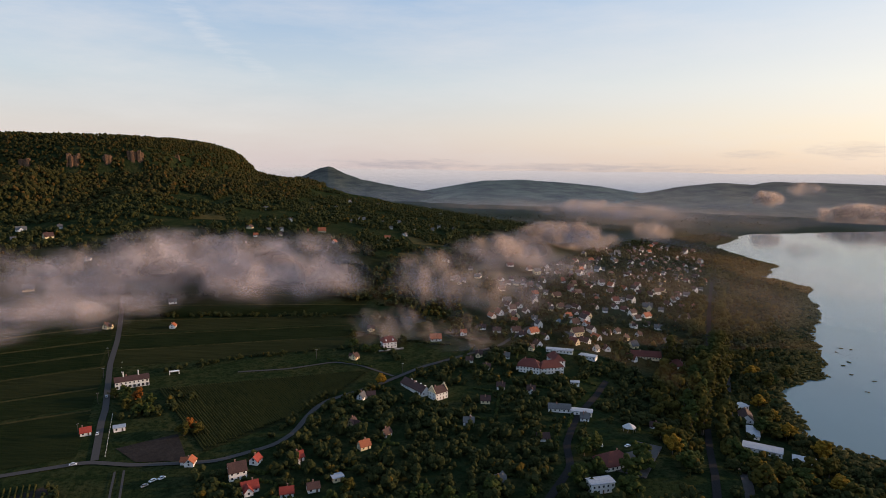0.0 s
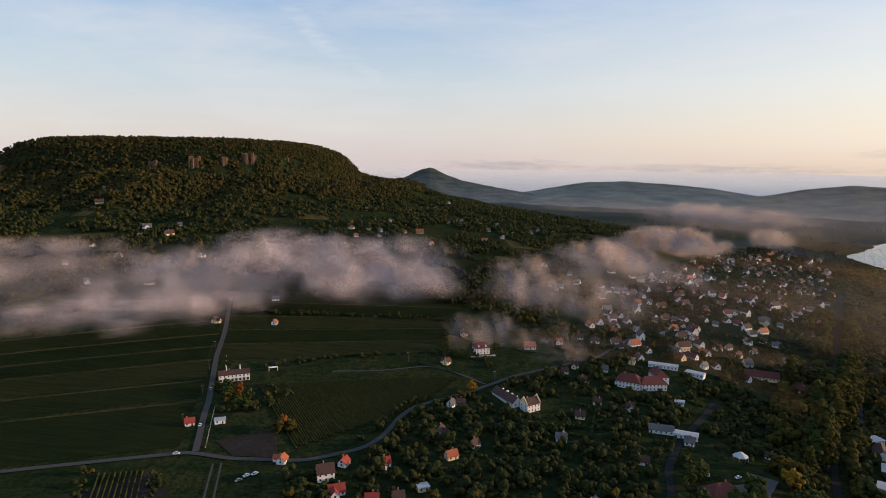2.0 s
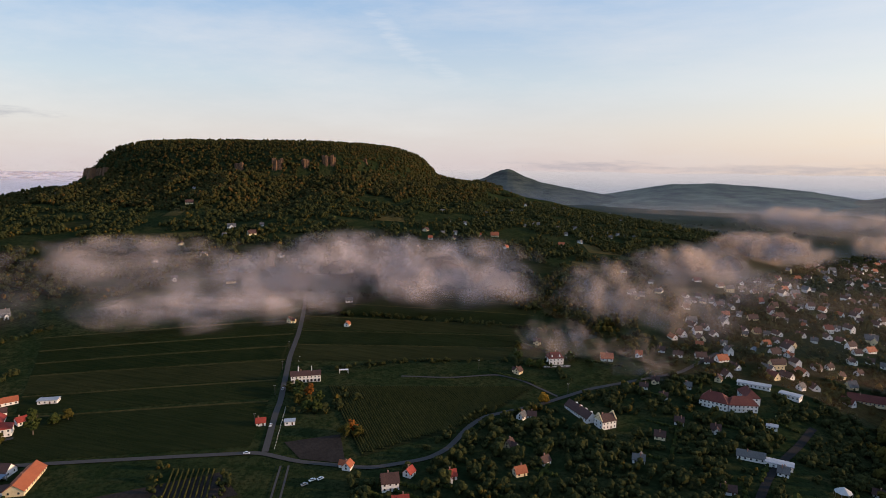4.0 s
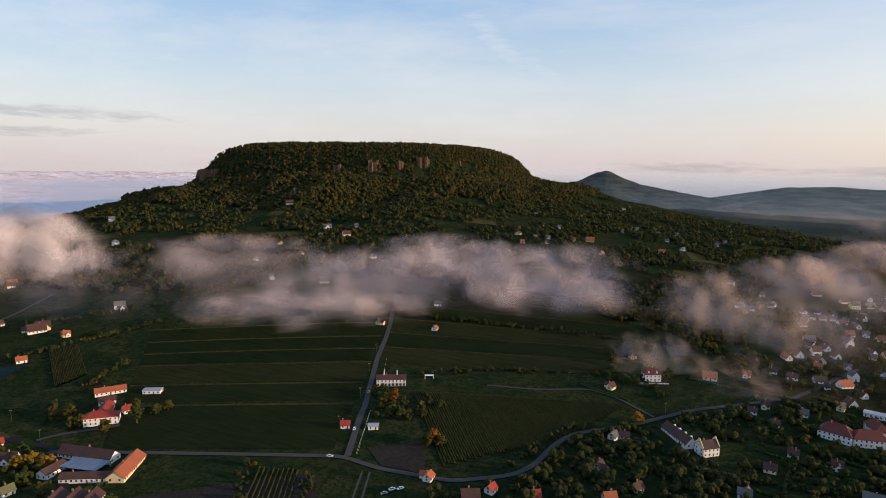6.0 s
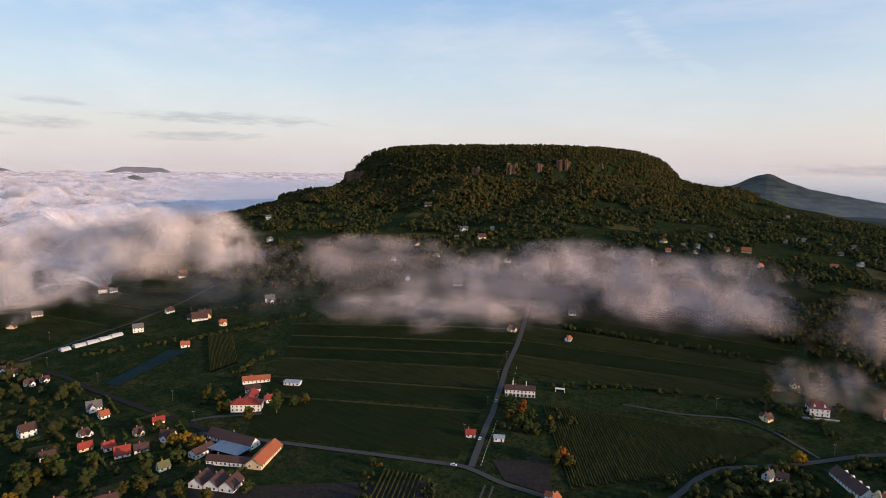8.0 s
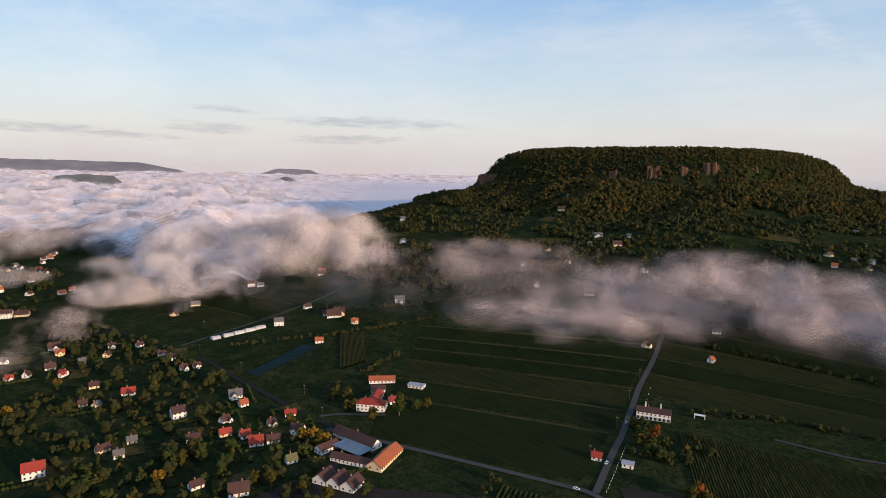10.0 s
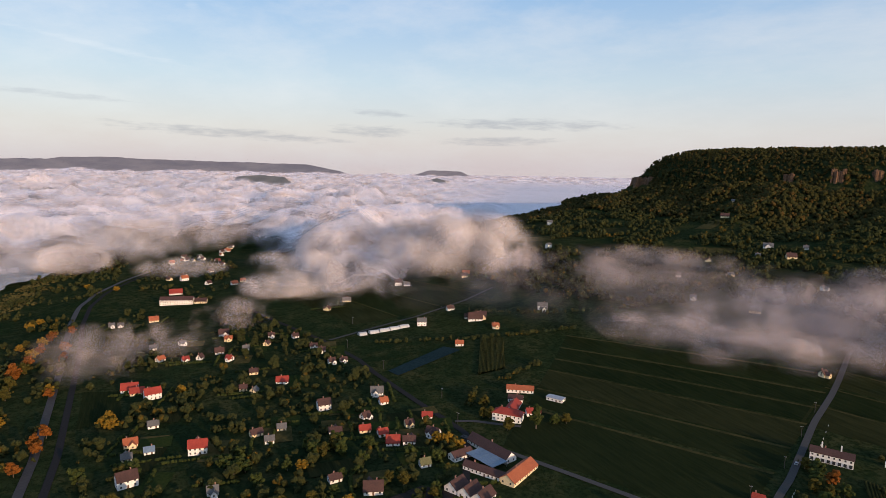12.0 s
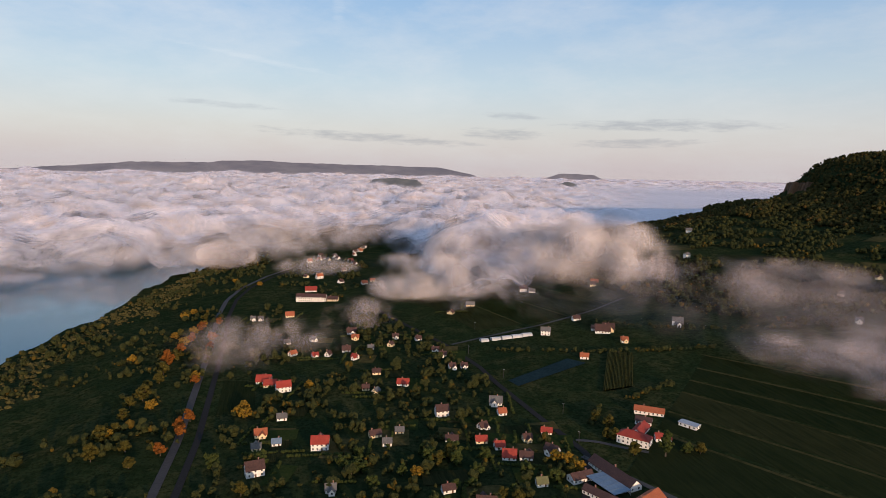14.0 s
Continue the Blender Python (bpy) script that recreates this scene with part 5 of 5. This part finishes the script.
    for _, wide, line in ROADS:
        for (ax, ay), (bx, by) in zip(line[:-1], line[1:]):
            ex, ey = bx - ax, by - ay
            k = np.clip(((x - ax) * ex + (y - ay) * ey) / (ex * ex + ey * ey), 0, 1)
            ok &= np.hypot(x - ax - k * ex, y - ay - k * ey) > wide / 2 + road
    for px, py, a, b, turn, _ in PLOTS:
        ok &= np.hypot((x - px) / (a * 0.55), (y - py) / (b * 0.7)) > 1
    for zone in OPEN_GROUND:
        ok &= edge_distance(x, y, zone) < 0
    return ok


OPEN_GROUND = [
    [(-372, 300), (-226, 372), (-300, 560), (-345, 660), (-560, 500), (-498, 431)],
    [(-231, 485), (-83, 570), (-47, 524), (-99, 446), (-106, 410), (-154, 374), (-170, 395), (-200, 426)],
    [(-217, 385), (-181, 408), (-160, 372), (-193, 367)],
    [(-535, 290), (-440, 290), (-440, 330), (-520, 420), (-600, 440), (-640, 300)],
    [(-690, 270), (-940, 230), (-960, 420), (-770, 520)],
    [(-240, 500), (-310, 590), (-200, 680), (0, 700), (10, 600), (-80, 575)],
    [(90, 330), (150, 340), (160, 440), (110, 440)],
    [(-2, 468), (10, 470), (48, 488), (48, 512), (4, 502)],
    [(-970, 70), (-850, 70), (-840, 150), (-950, 160)],
    [(-535, 60), (-535, 25), (-620, 22), (-640, 40), (-590, 60)],
]
EAST = [(-150, 350), (-112, 396), (-92, 465), (-20, 545), (60, 620), (100, 800), (160, 980), (330, 1300), (600, 1700), (900, 2000), (950, 1950), (720, 1660), (716, 1340), (600, 1180), (620, 1090), (540, 920), (440, 745), (380, 620), (300, 540), (285, 470), (280, 420), (330, 360), (300, 240), (100, 150), (-100, 200)]
WEST = [(-300, 240), (-400, 282), (-550, 262), (-680, 246), (-800, 212), (-1000, 190), (-1250, 230), (-1400, 160), (-1300, 60), (-1000, 60), (-800, 30), (-600, 25), (-420, 25), (-250, 20)]
MARSH = [(-250, 5), (-420, 5), (-720, 0), (-980, -8), (-1180, 30), (-1400, 40), (-1600, 60), (-1700, -20), (-1350, -100), (-1100, -155), (-760, -215), (-300, -210), (-200, -100)]


def scatter(zone, gap, seed, low=0.0, shore=6.0):
    r = np.random.default_rng(seed)
    p = np.array(zone, float)
    lo, hi = p.min(0), p.max(0)
    n = int((hi - lo).prod() / gap)
    x, y = r.uniform(lo[0], hi[0], n), r.uniform(lo[1], hi[1], n)
    k = (edge_distance(x, y, zone) > 0) & (shore_distance(x, y) > shore) & (lattice(x / 45, y / 45, seed + 50) > low)
    x, y = x[k], y[k]
    k = clear_of_things(x, y)
    return x[k], y[k]


def bark_trunk(tall, wide):
    """A tapered trunk with four limbs."""
    out = []
    for k, (dx, dy) in enumerate(((0, 0), (0.5, 0.2), (-0.4, 0.4), (0.1, -0.5), (-0.3, -0.3))):
        z0, z1 = (0.0, tall * 0.7) if k == 0 else (tall * 0.3, tall * 0.72)
        r0, r1 = (wide, wide * 0.4) if k == 0 else (wide * 0.5, wide * 0.2)
        e = 0.0 if k == 0 else tall * 0.45
        v = [(r0 * math.cos(a), r0 * math.sin(a), z0) for a in (0, 1.26, 2.51, 3.77, 5.03)] + [(dx * e + r1 * math.cos(a), dy * e + r1 * math.sin(a), z1) for a in (0, 1.26, 2.51, 3.77, 5.03)]
        out.append((v, [(i, (i + 1) % 5, 5 + (i + 1) % 5, 5 + i) for i in range(5)] + [(9, 8, 7, 6, 5)]))
    return solid("trunk", out, MAT_BARK)


def tree_pattern(label, category, tall, wide, clumps, size, material, slim=False):
    """One tree, with an uneven crown of many clumps, to be copied."""
    u = rng.normal(0, 1, (clumps, 3))
    u /= np.linalg.norm(u, axis=1, keepdims=True)
    u *= rng.uniform(0.45, 1.0, (clumps, 1))
    lump = 1 + 0.3 * np.sin(u[:, 0] * 5 + u[:, 2] * 4) + rng.uniform(-0.12, 0.12, clumps)
    zc, zr = tall * 0.6, tall * 0.42
    taper = np.where(slim, 1.0 - 0.35 * np.maximum(u[:, 2], 0), 1.0 - 0.15 * u[:, 2])
    x, y, z = u[:, 0] * wide * lump * taper, u[:, 1] * wide * lump * taper, zc + u[:, 2] * zr * (0.85 + 0.15 * lump)
    v, f = blobs(x, y, z, rng.uniform(size * 0.6, size * 1.25, clumps), 0.85, 0.35)
    ob = new("tree")
    crown = mesh_object("crown", v, f, material, False)
    crown.parent = ob
    part("trunk", bark_trunk(tall, 0.03 * tall), ob)
    return tagged(ob, label, category, "trees")


PATTERNS = {
    "green": [tree_pattern("round dark green broadleaf tree in a garden", "tree", t, w, 50, 1.35, MAT_LEAF) for t, w in ((9, 3.6), (11, 4.2), (8, 3.9))],
    "olive": [tree_pattern("broadleaf tree with yellowing leaves", "tree", t, w, 50, 1.3, MAT_OLIVE) for t, w in ((9, 3.5), (10.5, 3.6))],
    "gold": [tree_pattern("golden-yellow autumn and sun-gilded tree among gardens", "tree", t, w, 50, 1.3, MAT_GOLD) for t, w in ((9, 3.6), (8, 4.2))],
    "rust": [tree_pattern("rust-orange autumn tree beside the railway", "tree", t, w, 50, 1.3, MAT_RUST) for t, w in ((11, 3.8), (9, 3.4))],
    # sunlight on the poplars is put in as yellowing leaves
    "poplar": [tree_pattern("tall slender poplar with sun-gilded yellowing leaves", "poplar", 22, 3.9, 110, 1.5, MAT_OLIVE, True), tree_pattern("tall slender dark green poplar", "poplar", 19, 3.7, 100, 1.5, MAT_LEAF, True)],
}
PLANTED = {}


def plant(kind, x, y, k, size=1.0):
    made = PATTERNS[kind]
    i = k % len(made)
    m = pose(x, y, h(x, y) - 0.15, 0, 0, (k * 67) % 360)
    if (kind, i) not in PLANTED:
        PLANTED[kind, i] = made[i]
        made[i].matrix_world = m
    else:
        copy_thing(made[i], m @ Matrix.Diagonal((size, size, size * (0.9 + 0.03 * (k % 7)), 1)))
    FOOTPRINTS.append((x, y, 1.5))


GARDEN_TREES = [(-256, 462, "olive"), (-247, 462, "green"), (-236, 459, "rust"), (-224, 452, "green"), (-236, 441, "olive"), (-224, 434, "green"), (-216, 435, "green"), (-242, 452, "green"), (-228, 444, "olive"), (-416, 316, "olive"), (-420, 312, "olive"), (-384, 355, "green"), (-380, 363, "olive"), (-382, 272, "gold"), (-380, 265, "olive"),
                (-306, 258, "green"), (-362, 211, "olive"), (-355, 219, "olive"), (-315, 238, "olive"), (-384, 338, "poplar"), (-65, 580, "green"), (-75, 582, "green"), (-40, 610, "green"), (-88, 600, "green"), (-92, 620, "olive")]
RAIL_TREES = [(-527, 6, "rust"), (-616, -3, "rust"), (-513, 0, "rust"), (-500, 3, "rust"), (-628, -5, "gold"), (-835, -6, "rust"), (-758, -6, "rust"), (-770, -5, "rust"), (-722, -4, "rust"), (-533, 42, "gold"), (-540, 46, "gold"), (-525, 48, "gold"),
              (-699, -76, "gold"), (-505, -48, "gold"), (-515, -52, "olive"), (-779, -49, "gold"), (-790, -45, "olive"), (-560, -30, "gold"), (-480, -30, "olive"), (-1130, -12, "gold"), (-1110, -6, "olive"), (-1090, 30, "gold"), (-470, -5, "rust"), (-580, 100, "gold"),
              (-448, 318, "olive"), (-436, 322, "olive"), (-392, 318, "olive"), (-176, 412, "rust"), (-169, 408, "olive"), (-178, 405, "olive"), (-52, 505, "gold"), (-398, 262, "gold"), (-392, 268, "gold")]
for k, (x, y, kind) in enumerate(RAIL_TREES):
    plant(kind, x, y, k, 1.05)
for k, (x, y, kind) in enumerate(GARDEN_TREES):
    plant(kind, x, y, k, 0.62 if kind == "poplar" else 0.95)
# sunlit willow clumps by the railway: their gilding is put into leaf colour
for k in range(22):
    s = (k * 0.618) % 1
    plant(("olive", "gold", "olive", "olive", "rust")[k % 5], -455 - 470 * s, -22 - 34 * ((k * 0.37) % 1), k, 1.0 + 0.5 * ((k * 0.73) % 1))
for k in range(16):
    s = k / 15
    plant("poplar", 180 + 84 * s + (k % 3) * 5, 430 + 170 * s + (k % 2) * 9, k, 1.5)
for k, (x, y) in enumerate(((243, 548), (252, 560), (261, 571), (270, 583), (279, 594), (300, 640), (318, 680), (234, 556), (236, 618))):
    plant("poplar", x, y, 2 * k, 1.6)
for k in range(9):
    plant("poplar", 268 + k * 4 + (k % 2) * 6, 590 + k * 9, k + 1, 1.55)
# shore trees lit by the low sun, painted with gold and yellowing leaves
SHORE_TREES = [(277, 516), (265, 479), (257, 452), (252, 462), (266, 452), (245, 384), (259, 388), (225, 362), (250, 363), (211, 361), (202, 375), (208, 399), (272, 418), (193, 348), (248, 349), (207, 342), (308, 593), (312, 569), (343, 596), (204, 407), (157, 397), (169, 414), (158, 423), (158, 374)]
for k, (x, y) in enumerate(SHORE_TREES):
    plant(("gold", "olive", "olive", "green")[k % 4], x, y, k, 1.45)
    plant(("olive", "gold", "green")[k % 3], x + 7, y + 5, k + 3, 1.2)
for k, (x, y) in enumerate(((130, 370), (131, 382), (97, 364), (95, 388), (118, 360), (104, 396), (84, 352), (110, 340))):
    plant("green", x, y, k, 1.4)
r = np.random.default_rng(77)
for zone, seed in ((EAST, 41), (WEST, 42)):
    x, y = scatter(zone, 420, seed)
    order = np.argsort(np.hypot(x - 0, y - 60))
    for k in order[:115 if zone is EAST else 80]:
        kind = ("green", "green", "green", "green", "olive", "green", "olive", "gold" if zone is WEST else "green")[int(r.integers(8))]
        plant(kind, float(x[k]), float(y[k]), int(r.integers(1000)), float(r.uniform(0.7, 1.15)))


def woods(name, label, zone, gap, seed, material, size, low=0.0, lumps=5, shape=1.0, shore=6.0):
    x, y = scatter(zone, gap, seed, low, shore)
    rr = np.random.default_rng(seed + 9)
    s = size[0] + (size[1] - size[0]) * rr.random(len(x)) ** 1.8 * rr.uniform(0.7, 1.25, len(x))
    v, f = crowns(x, y, s, lumps, shape)
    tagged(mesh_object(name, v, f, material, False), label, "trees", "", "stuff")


NEAR_EAST = [(-150, 350), (-112, 396), (-92, 465), (-20, 545), (40, 600), (180, 590), (300, 620), (340, 560), (300, 520), (285, 470), (280, 420), (330, 360), (300, 240), (100, 150), (-100, 200)]
FAR_EAST = [(40, 602), (100, 800), (160, 980), (330, 1300), (600, 1700), (900, 2000), (950, 1950), (720, 1660), (716, 1340), (600, 1180), (620, 1090), (540, 920), (440, 745), (380, 620), (302, 622), (180, 592)]
woods("garden_trees", "dark green trees crowding the lakeside gardens", NEAR_EAST, 34, 51, MAT_BUSH, (1.6, 4.9), 0.12, 7, 1.0, 14.0)
woods("garden_trees", "small dark trees and shrubs between village houses", FAR_EAST, 38, 57, MAT_BUSH, (1.5, 5.0), 0.08, 3, 1.0, 34.0)
RAIL_SIDE = [(150, 400), (196, 390), (250, 520), (345, 720), (440, 940), (395, 950), (270, 700), (190, 540)]
woods("railway_trees", "tall yellowing trees lining a railway by the lake", RAIL_SIDE, 75, 58, MAT_OLIVE, (3.2, 7.4), 0.2, 5, 1.5)
woods("garden_trees", "green and yellowing trees between scattered houses", WEST, 104, 52, MAT_BUSH, (1.5, 5.4), 0.45, 8)
woods("marsh_trees", "yellowing willows and bushes on the reedy shore", MARSH, 120, 53, MAT_BUSH, (1.6, 5.2), 0.5, 3)
SLOPE = [(-1500, 560), (-1250, 700), (-1150, 960), (-900, 1060), (-700, 1080), (-500, 1180), (-420, 1350), (-380, 1700), (100, 1900), (330, 1650), (160, 1300), (60, 1000), (-20, 720), (-240, 760), (-420, 720), (-640, 560), (-800, 520), (-1100, 420)]
woods("slope_trees", "orchards, hedges and copses between hillside plots", SLOPE, 40, 54, MAT_BUSH, (1.6, 5.2), 0.34, 3)
LAKESIDE = [(250, 560), (330, 640), (420, 760), (520, 930), (610, 1090), (590, 1200), (700, 1340), (640, 1420), (480, 1150), (380, 900), (300, 720)]
woods("shore_trees", "dark and yellowing trees behind the reeds", LAKESIDE, 62, 59, MAT_OLIVE, (2.2, 6.4), 0.22, 4, 1.0, 12.0)
COPSE = [(-20, 640), (60, 640), (130, 900), (60, 1000), (-60, 980), (-100, 860)]
woods("copse", "scrubby yellow-green copse below the vineyards", COPSE, 90, 55, MAT_OLIVE, (2.0, 4.5), 0.3, 4)


def hedge(line, seed, size=(1.2, 2.8), wide=4.0, gap=2.5, material=None):
    p = np.array(line, float)
    seg = np.r_[0, np.cumsum(np.hypot(*np.diff(p, axis=0).T))]
    rr = np.random.default_rng(seed)
    n = int(seg[-1] / gap)
    s = rr.uniform(0, seg[-1], n)
    x, y = np.interp(s, seg, p[:, 0]) + rr.normal(0, wide / 2, n), np.interp(s, seg, p[:, 1]) + rr.normal(0, wide / 2, n)
    v, f = crowns(x, y, rr.uniform(*size, n), 4)
    tagged(mesh_object("hedge", v, f, material or MAT_BUSH, False), "rough hedge of dark bushes along a field edge", "hedge", "", "stuff")


HEDGES = [[(-233, 425), (-214, 440), (-205, 470), (-225, 478)], [(-240, 520), (-180, 560), (-90, 590)], [(-300, 650), (-150, 680), (0, 690)], [(-520, 560), (-380, 690), (-240, 720)], [(-400, 760), (-200, 790), (-40, 780)],
          [(-215, 430), (-200, 445), (-195, 470)], [(-270, 335), (-262, 318), (-240, 290)], [(-228, 340), (-214, 312)], [(-440, 310), (-470, 330), (-500, 420)], [(-640, 300), (-600, 400), (-560, 520)], [(-90, 580), (-60, 600), (-40, 560)],
          [(-700, 440), (-620, 520), (-560, 610)], [(-860, 500), (-760, 560), (-640, 640)], [(-120, 400), (-110, 430), (-108, 455), (-90, 480)]]
for k, line in enumerate(HEDGES):
    hedge(line, 200 + k)


def garden_hedges():
    """Low clipped and grown-out hedges between the gardens of both villages."""
    rr = np.random.default_rng(33)
    X, Y = [], []
    spots = [(a, b) for a, b, c in FOOTPRINTS if 3 < c < 14 and ((-900 < a < -290 and 20 < b < 330) or (-150 < a < 420 and 200 < b < 800))]
    for k, (x, y) in enumerate(spots[:110]):
        turn = radians(float(rr.choice((-14, 76))) + rr.uniform(-8, 8))
        n = int(rr.uniform(12, 24))
        t, off = np.linspace(-0.5, 0.5, n) * n * 1.9, rr.uniform(9, 13) * rr.choice((-1, 1))
        X.append(x + t * math.cos(turn) - off * math.sin(turn) + rr.normal(0, 0.4, n))
        Y.append(y + t * math.sin(turn) + off * math.cos(turn) + rr.normal(0, 0.4, n))
    X, Y = np.concatenate(X), np.concatenate(Y)
    v, f = blobs(X, Y, land_z(X, Y) + 0.8, rr.uniform(0.9, 1.7, len(X)), 1.0, 0.3)
    tagged(mesh_object("garden_hedges", v, f, MAT_LEAF, False), "dark green hedges between village gardens", "hedge", "", "stuff")


garden_hedges()


def reeds():
    out = [scatter([(240, 380), (300, 240), (420, 300), (420, 560), (560, 760), (700, 1000), (780, 1400), (660, 1500), (560, 1250), (480, 950), (380, 760), (300, 600), (250, 500)], 15, 61, 0.0, -4.0), scatter(MARSH, 40, 62, 0.0, -4.0)]
    x, y = np.concatenate([o[0] for o in out]), np.concatenate([o[1] for o in out])
    d = shore_distance(x, y)
    k = d < 62 + 50 * (lattice(x / 50, y / 50, 66) - 0.4)
    x, y = x[k], y[k]
    v, f = blobs(x, y, land_z(x, y) + 0.4, rng.uniform(1.2, 3.0, len(x)) * (0.6 + 0.8 * lattice(x / 16, y / 16, 67)), 0.75, 0.4)
    tagged(mesh_object("reeds", v, f, MAT_REED, False), "yellow-brown reed beds along the lake shore", "reeds", "", "stuff")


reeds()
PLAIN = [(250, 1800), (700, 1800), (1000, 2150), (1500, 2400), (1300, 2750), (300, 2750), (-100, 2500)]
woods("far_trees", "dark hedges and copses across the far plain", PLAIN, 900, 56, MAT_BUSH, (3.0, 6.0), 0.5, 1)
for k, (x, y) in enumerate(((431, 640), (445, 652), (455, 690), (420, 610), (430, 590), (402, 560), (470, 705), (478, 700), (-690, -175), (-1120, -165))):
    n = 9
    a = rng.uniform(0, 6.28, n)
    v, f = blobs(x + 1.6 * np.cos(a), y + 1.1 * np.sin(a), np.full(n, 0.5), rng.uniform(0.4, 0.9, n), 0.7)
    tagged(mesh_object("reed_islet", v, f, MAT_REED, False), "small dark clump of reeds standing in the lake", "reeds", "reed islets")

# ---- mist ----


def mist_bank(label, x, y, z, long, deep, tall, turn, sheets, material, seed):
    """A bank of mist: a lens of drifting veils, one behind the other."""
    r = np.random.default_rng(seed)
    nu, nv = 25, 11
    V, F = [], []
    for i in range(sheets):
        d = -0.92 + 1.84 * (i + 0.5) / sheets
        w = math.sqrt(1 - d * d)
        u, v = np.meshgrid(np.linspace(-w, w, nu), np.linspace(-w, w, nv))
        ph = r.uniform(0, 6.28, 3)
        yy = d + 0.8 / sheets * (np.sin(u * 5 + ph[0]) + np.sin(v * 3 + u * 2 + ph[1])) + 0.3 / sheets * np.sin(u * 13 + ph[2])
        F.append(grid_faces(nu, nv) + nu * nv * i)
        V.append(np.stack([u, yy, v], -1).reshape(-1, 3))
    ob = mesh_object("mist_bank", np.concatenate(V), np.concatenate(F), material)
    ob.matrix_world = pose(x, y, z, 0, 0, turn) @ Matrix.Diagonal((long, deep, tall, 1))
    return tagged(ob, label, "mist", "mist banks over the slope", "stuff")


# place of the middle, half length, depth and height, turn, thickness
SLOPE_MIST = [
    (-293, 735, 89, 233, 100, 50, 23, "m"),
    (-408, 591, 56, 170, 60, 32, 37, "l"),
    (-644, 659, 88, 218, 70, 36, 47, "n"),
    (-876, 508, 92, 158, 90, 72, 62, "f"),
    (-205, 728, 76, 150, 80, 42, 18, "m"),
    (-20, 752, 63, 56, 50, 36, 3, "t"),
    (96, 982, 72, 92, 70, 42, -5, "m"),
    (50, 735, 52, 66, 50, 34, -3, "t"),
    (-60, 630, 36, 36, 40, 26, 7, "t"),
]
PLAIN_MIST = [
    (253, 1267, 60, 140, 80, 46, -11, "m"),
    (509, 1509, 57, 64, 50, 39, -19, "n"),
    (601, 2215, 51, 340, 100, 51, -15, "n"),
    (16, 616, 33, 40, 36, 24, -1, "t"),
    (-922, 315, 44, 130, 80, 52, 76, "f"),
    (-1063, 456, 68, 177, 110, 74, 70, "f"),
    (-1058, 578, 86, 67, 70, 57, 65, "f"),
    (-941, 276, 38, 91, 60, 34, 78, "f"),
    (-801, 168, 26, 46, 40, 24, 84, "t"),
    (-691, 49, 28, 80, 50, 26, 93, "t"),
    (-1377, -61, 27, 87, 50, 38, 96, "f"),
    (-786, 589, 79, 35, 50, 41, 57, "n"),
    (-1509, 86, 54, 253, 80, 50, 90, "w"),
]
KINDS = {"m": (MAT_MIST, 12, "thick grey-pink bank of low mist over the fields"), "n": (MAT_MIDDLE, 9, "torn bank of grey mist"), "l": (MAT_LOBE, 10, "soft grey bank of low mist reaching down over fields"), "t": (MAT_THIN, 8, "thin drifting veil of mist"),
         "f": (MAT_FRONT, 16, "bright pink-white front of the valley fog"), "w": (MAT_WISP, 9, "bright torn wisp of valley fog")}
for k, (x, y, z, a, b, c, turn, kind) in enumerate(SLOPE_MIST + PLAIN_MIST):
    mat, sheets, text = KINDS[kind]
    wide = 1.35 if kind == "t" else 1.0
    mist_bank(text, x, y, z, a * wide, b * wide, c * wide, turn, sheets, mat, k + 1)
EDGE_MIST = [(1393, 2654, 81, 79, 60, 50, -28, "m"), (1514, 2589, 126, 86, 60, 43, -30, "n"), (1620, 2399, 33, 208, 80, 59, -34, "m"), (614, 2522, 58, 186, 80, 37, -14, "n"), (-385, 647, 66, 148, 60, 35, 33, "n"), (13, 854, 73, 88, 60, 39, -1, "t"),
             (-1400, 30, 45, 160, 80, 45, 90, "w"), (-1350, -180, 32, 150, 80, 34, 98, "w"), (-1280, -380, 26, 130, 80, 26, 107, "w"), (-1150, 330, 40, 120, 60, 30, 76, "w"), (-1180, 130, 34, 90, 50, 24, 84, "w"), (-1160, -420, 24, 120, 60, 16, 106, "t")]
for k, (x, y, z, a, b, c, turn, kind) in enumerate(EDGE_MIST):
    mat, sheets, text = KINDS[kind]
    mist_bank(text, x, y, z, a, b, c, turn, sheets, mat, k + 40)
# upright see-through sheets added to stand in for haze over distance
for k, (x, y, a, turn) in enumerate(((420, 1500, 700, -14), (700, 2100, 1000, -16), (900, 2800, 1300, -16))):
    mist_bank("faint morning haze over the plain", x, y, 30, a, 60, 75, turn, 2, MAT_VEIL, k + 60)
for x, y, z, a, b, c, turn in ((-420, 660, 66, 430, 130, 50, 34), (120, 880, 58, 170, 130, 40, -4), (-700, 470, 60, 260, 110, 46, 52)):
    mist_bank("scattered shreds of thin mist over the slope", x, y, z, a, b, c, turn, 8, MAT_LINK, int(a))
mist_bank("faint haze tinted with warm sun glow over the lakeside village", 260, 860, 35, 560, 420, 70, -18, 5, MAT_GLOW_HAZE, 70)


def thin_air(radius):
    """One faint sheet of the morning's haze, standing round the valley, added to pale the far land."""
    a, z = np.meshgrid(np.radians(np.linspace(-135, 70, 60)), np.linspace(-4, 340, 8))
    v = np.stack([np.sin(a) * radius, 50 + np.cos(a) * radius, z], -1).reshape(-1, 3)
    tagged(mesh_object("thin_air", v, grid_faces(60, 8), MAT_DISTANCE), "faint bluish morning haze over the valley", "haze", "", "stuff")


for radius in (2050, 2600, 3300):
    thin_air(radius)
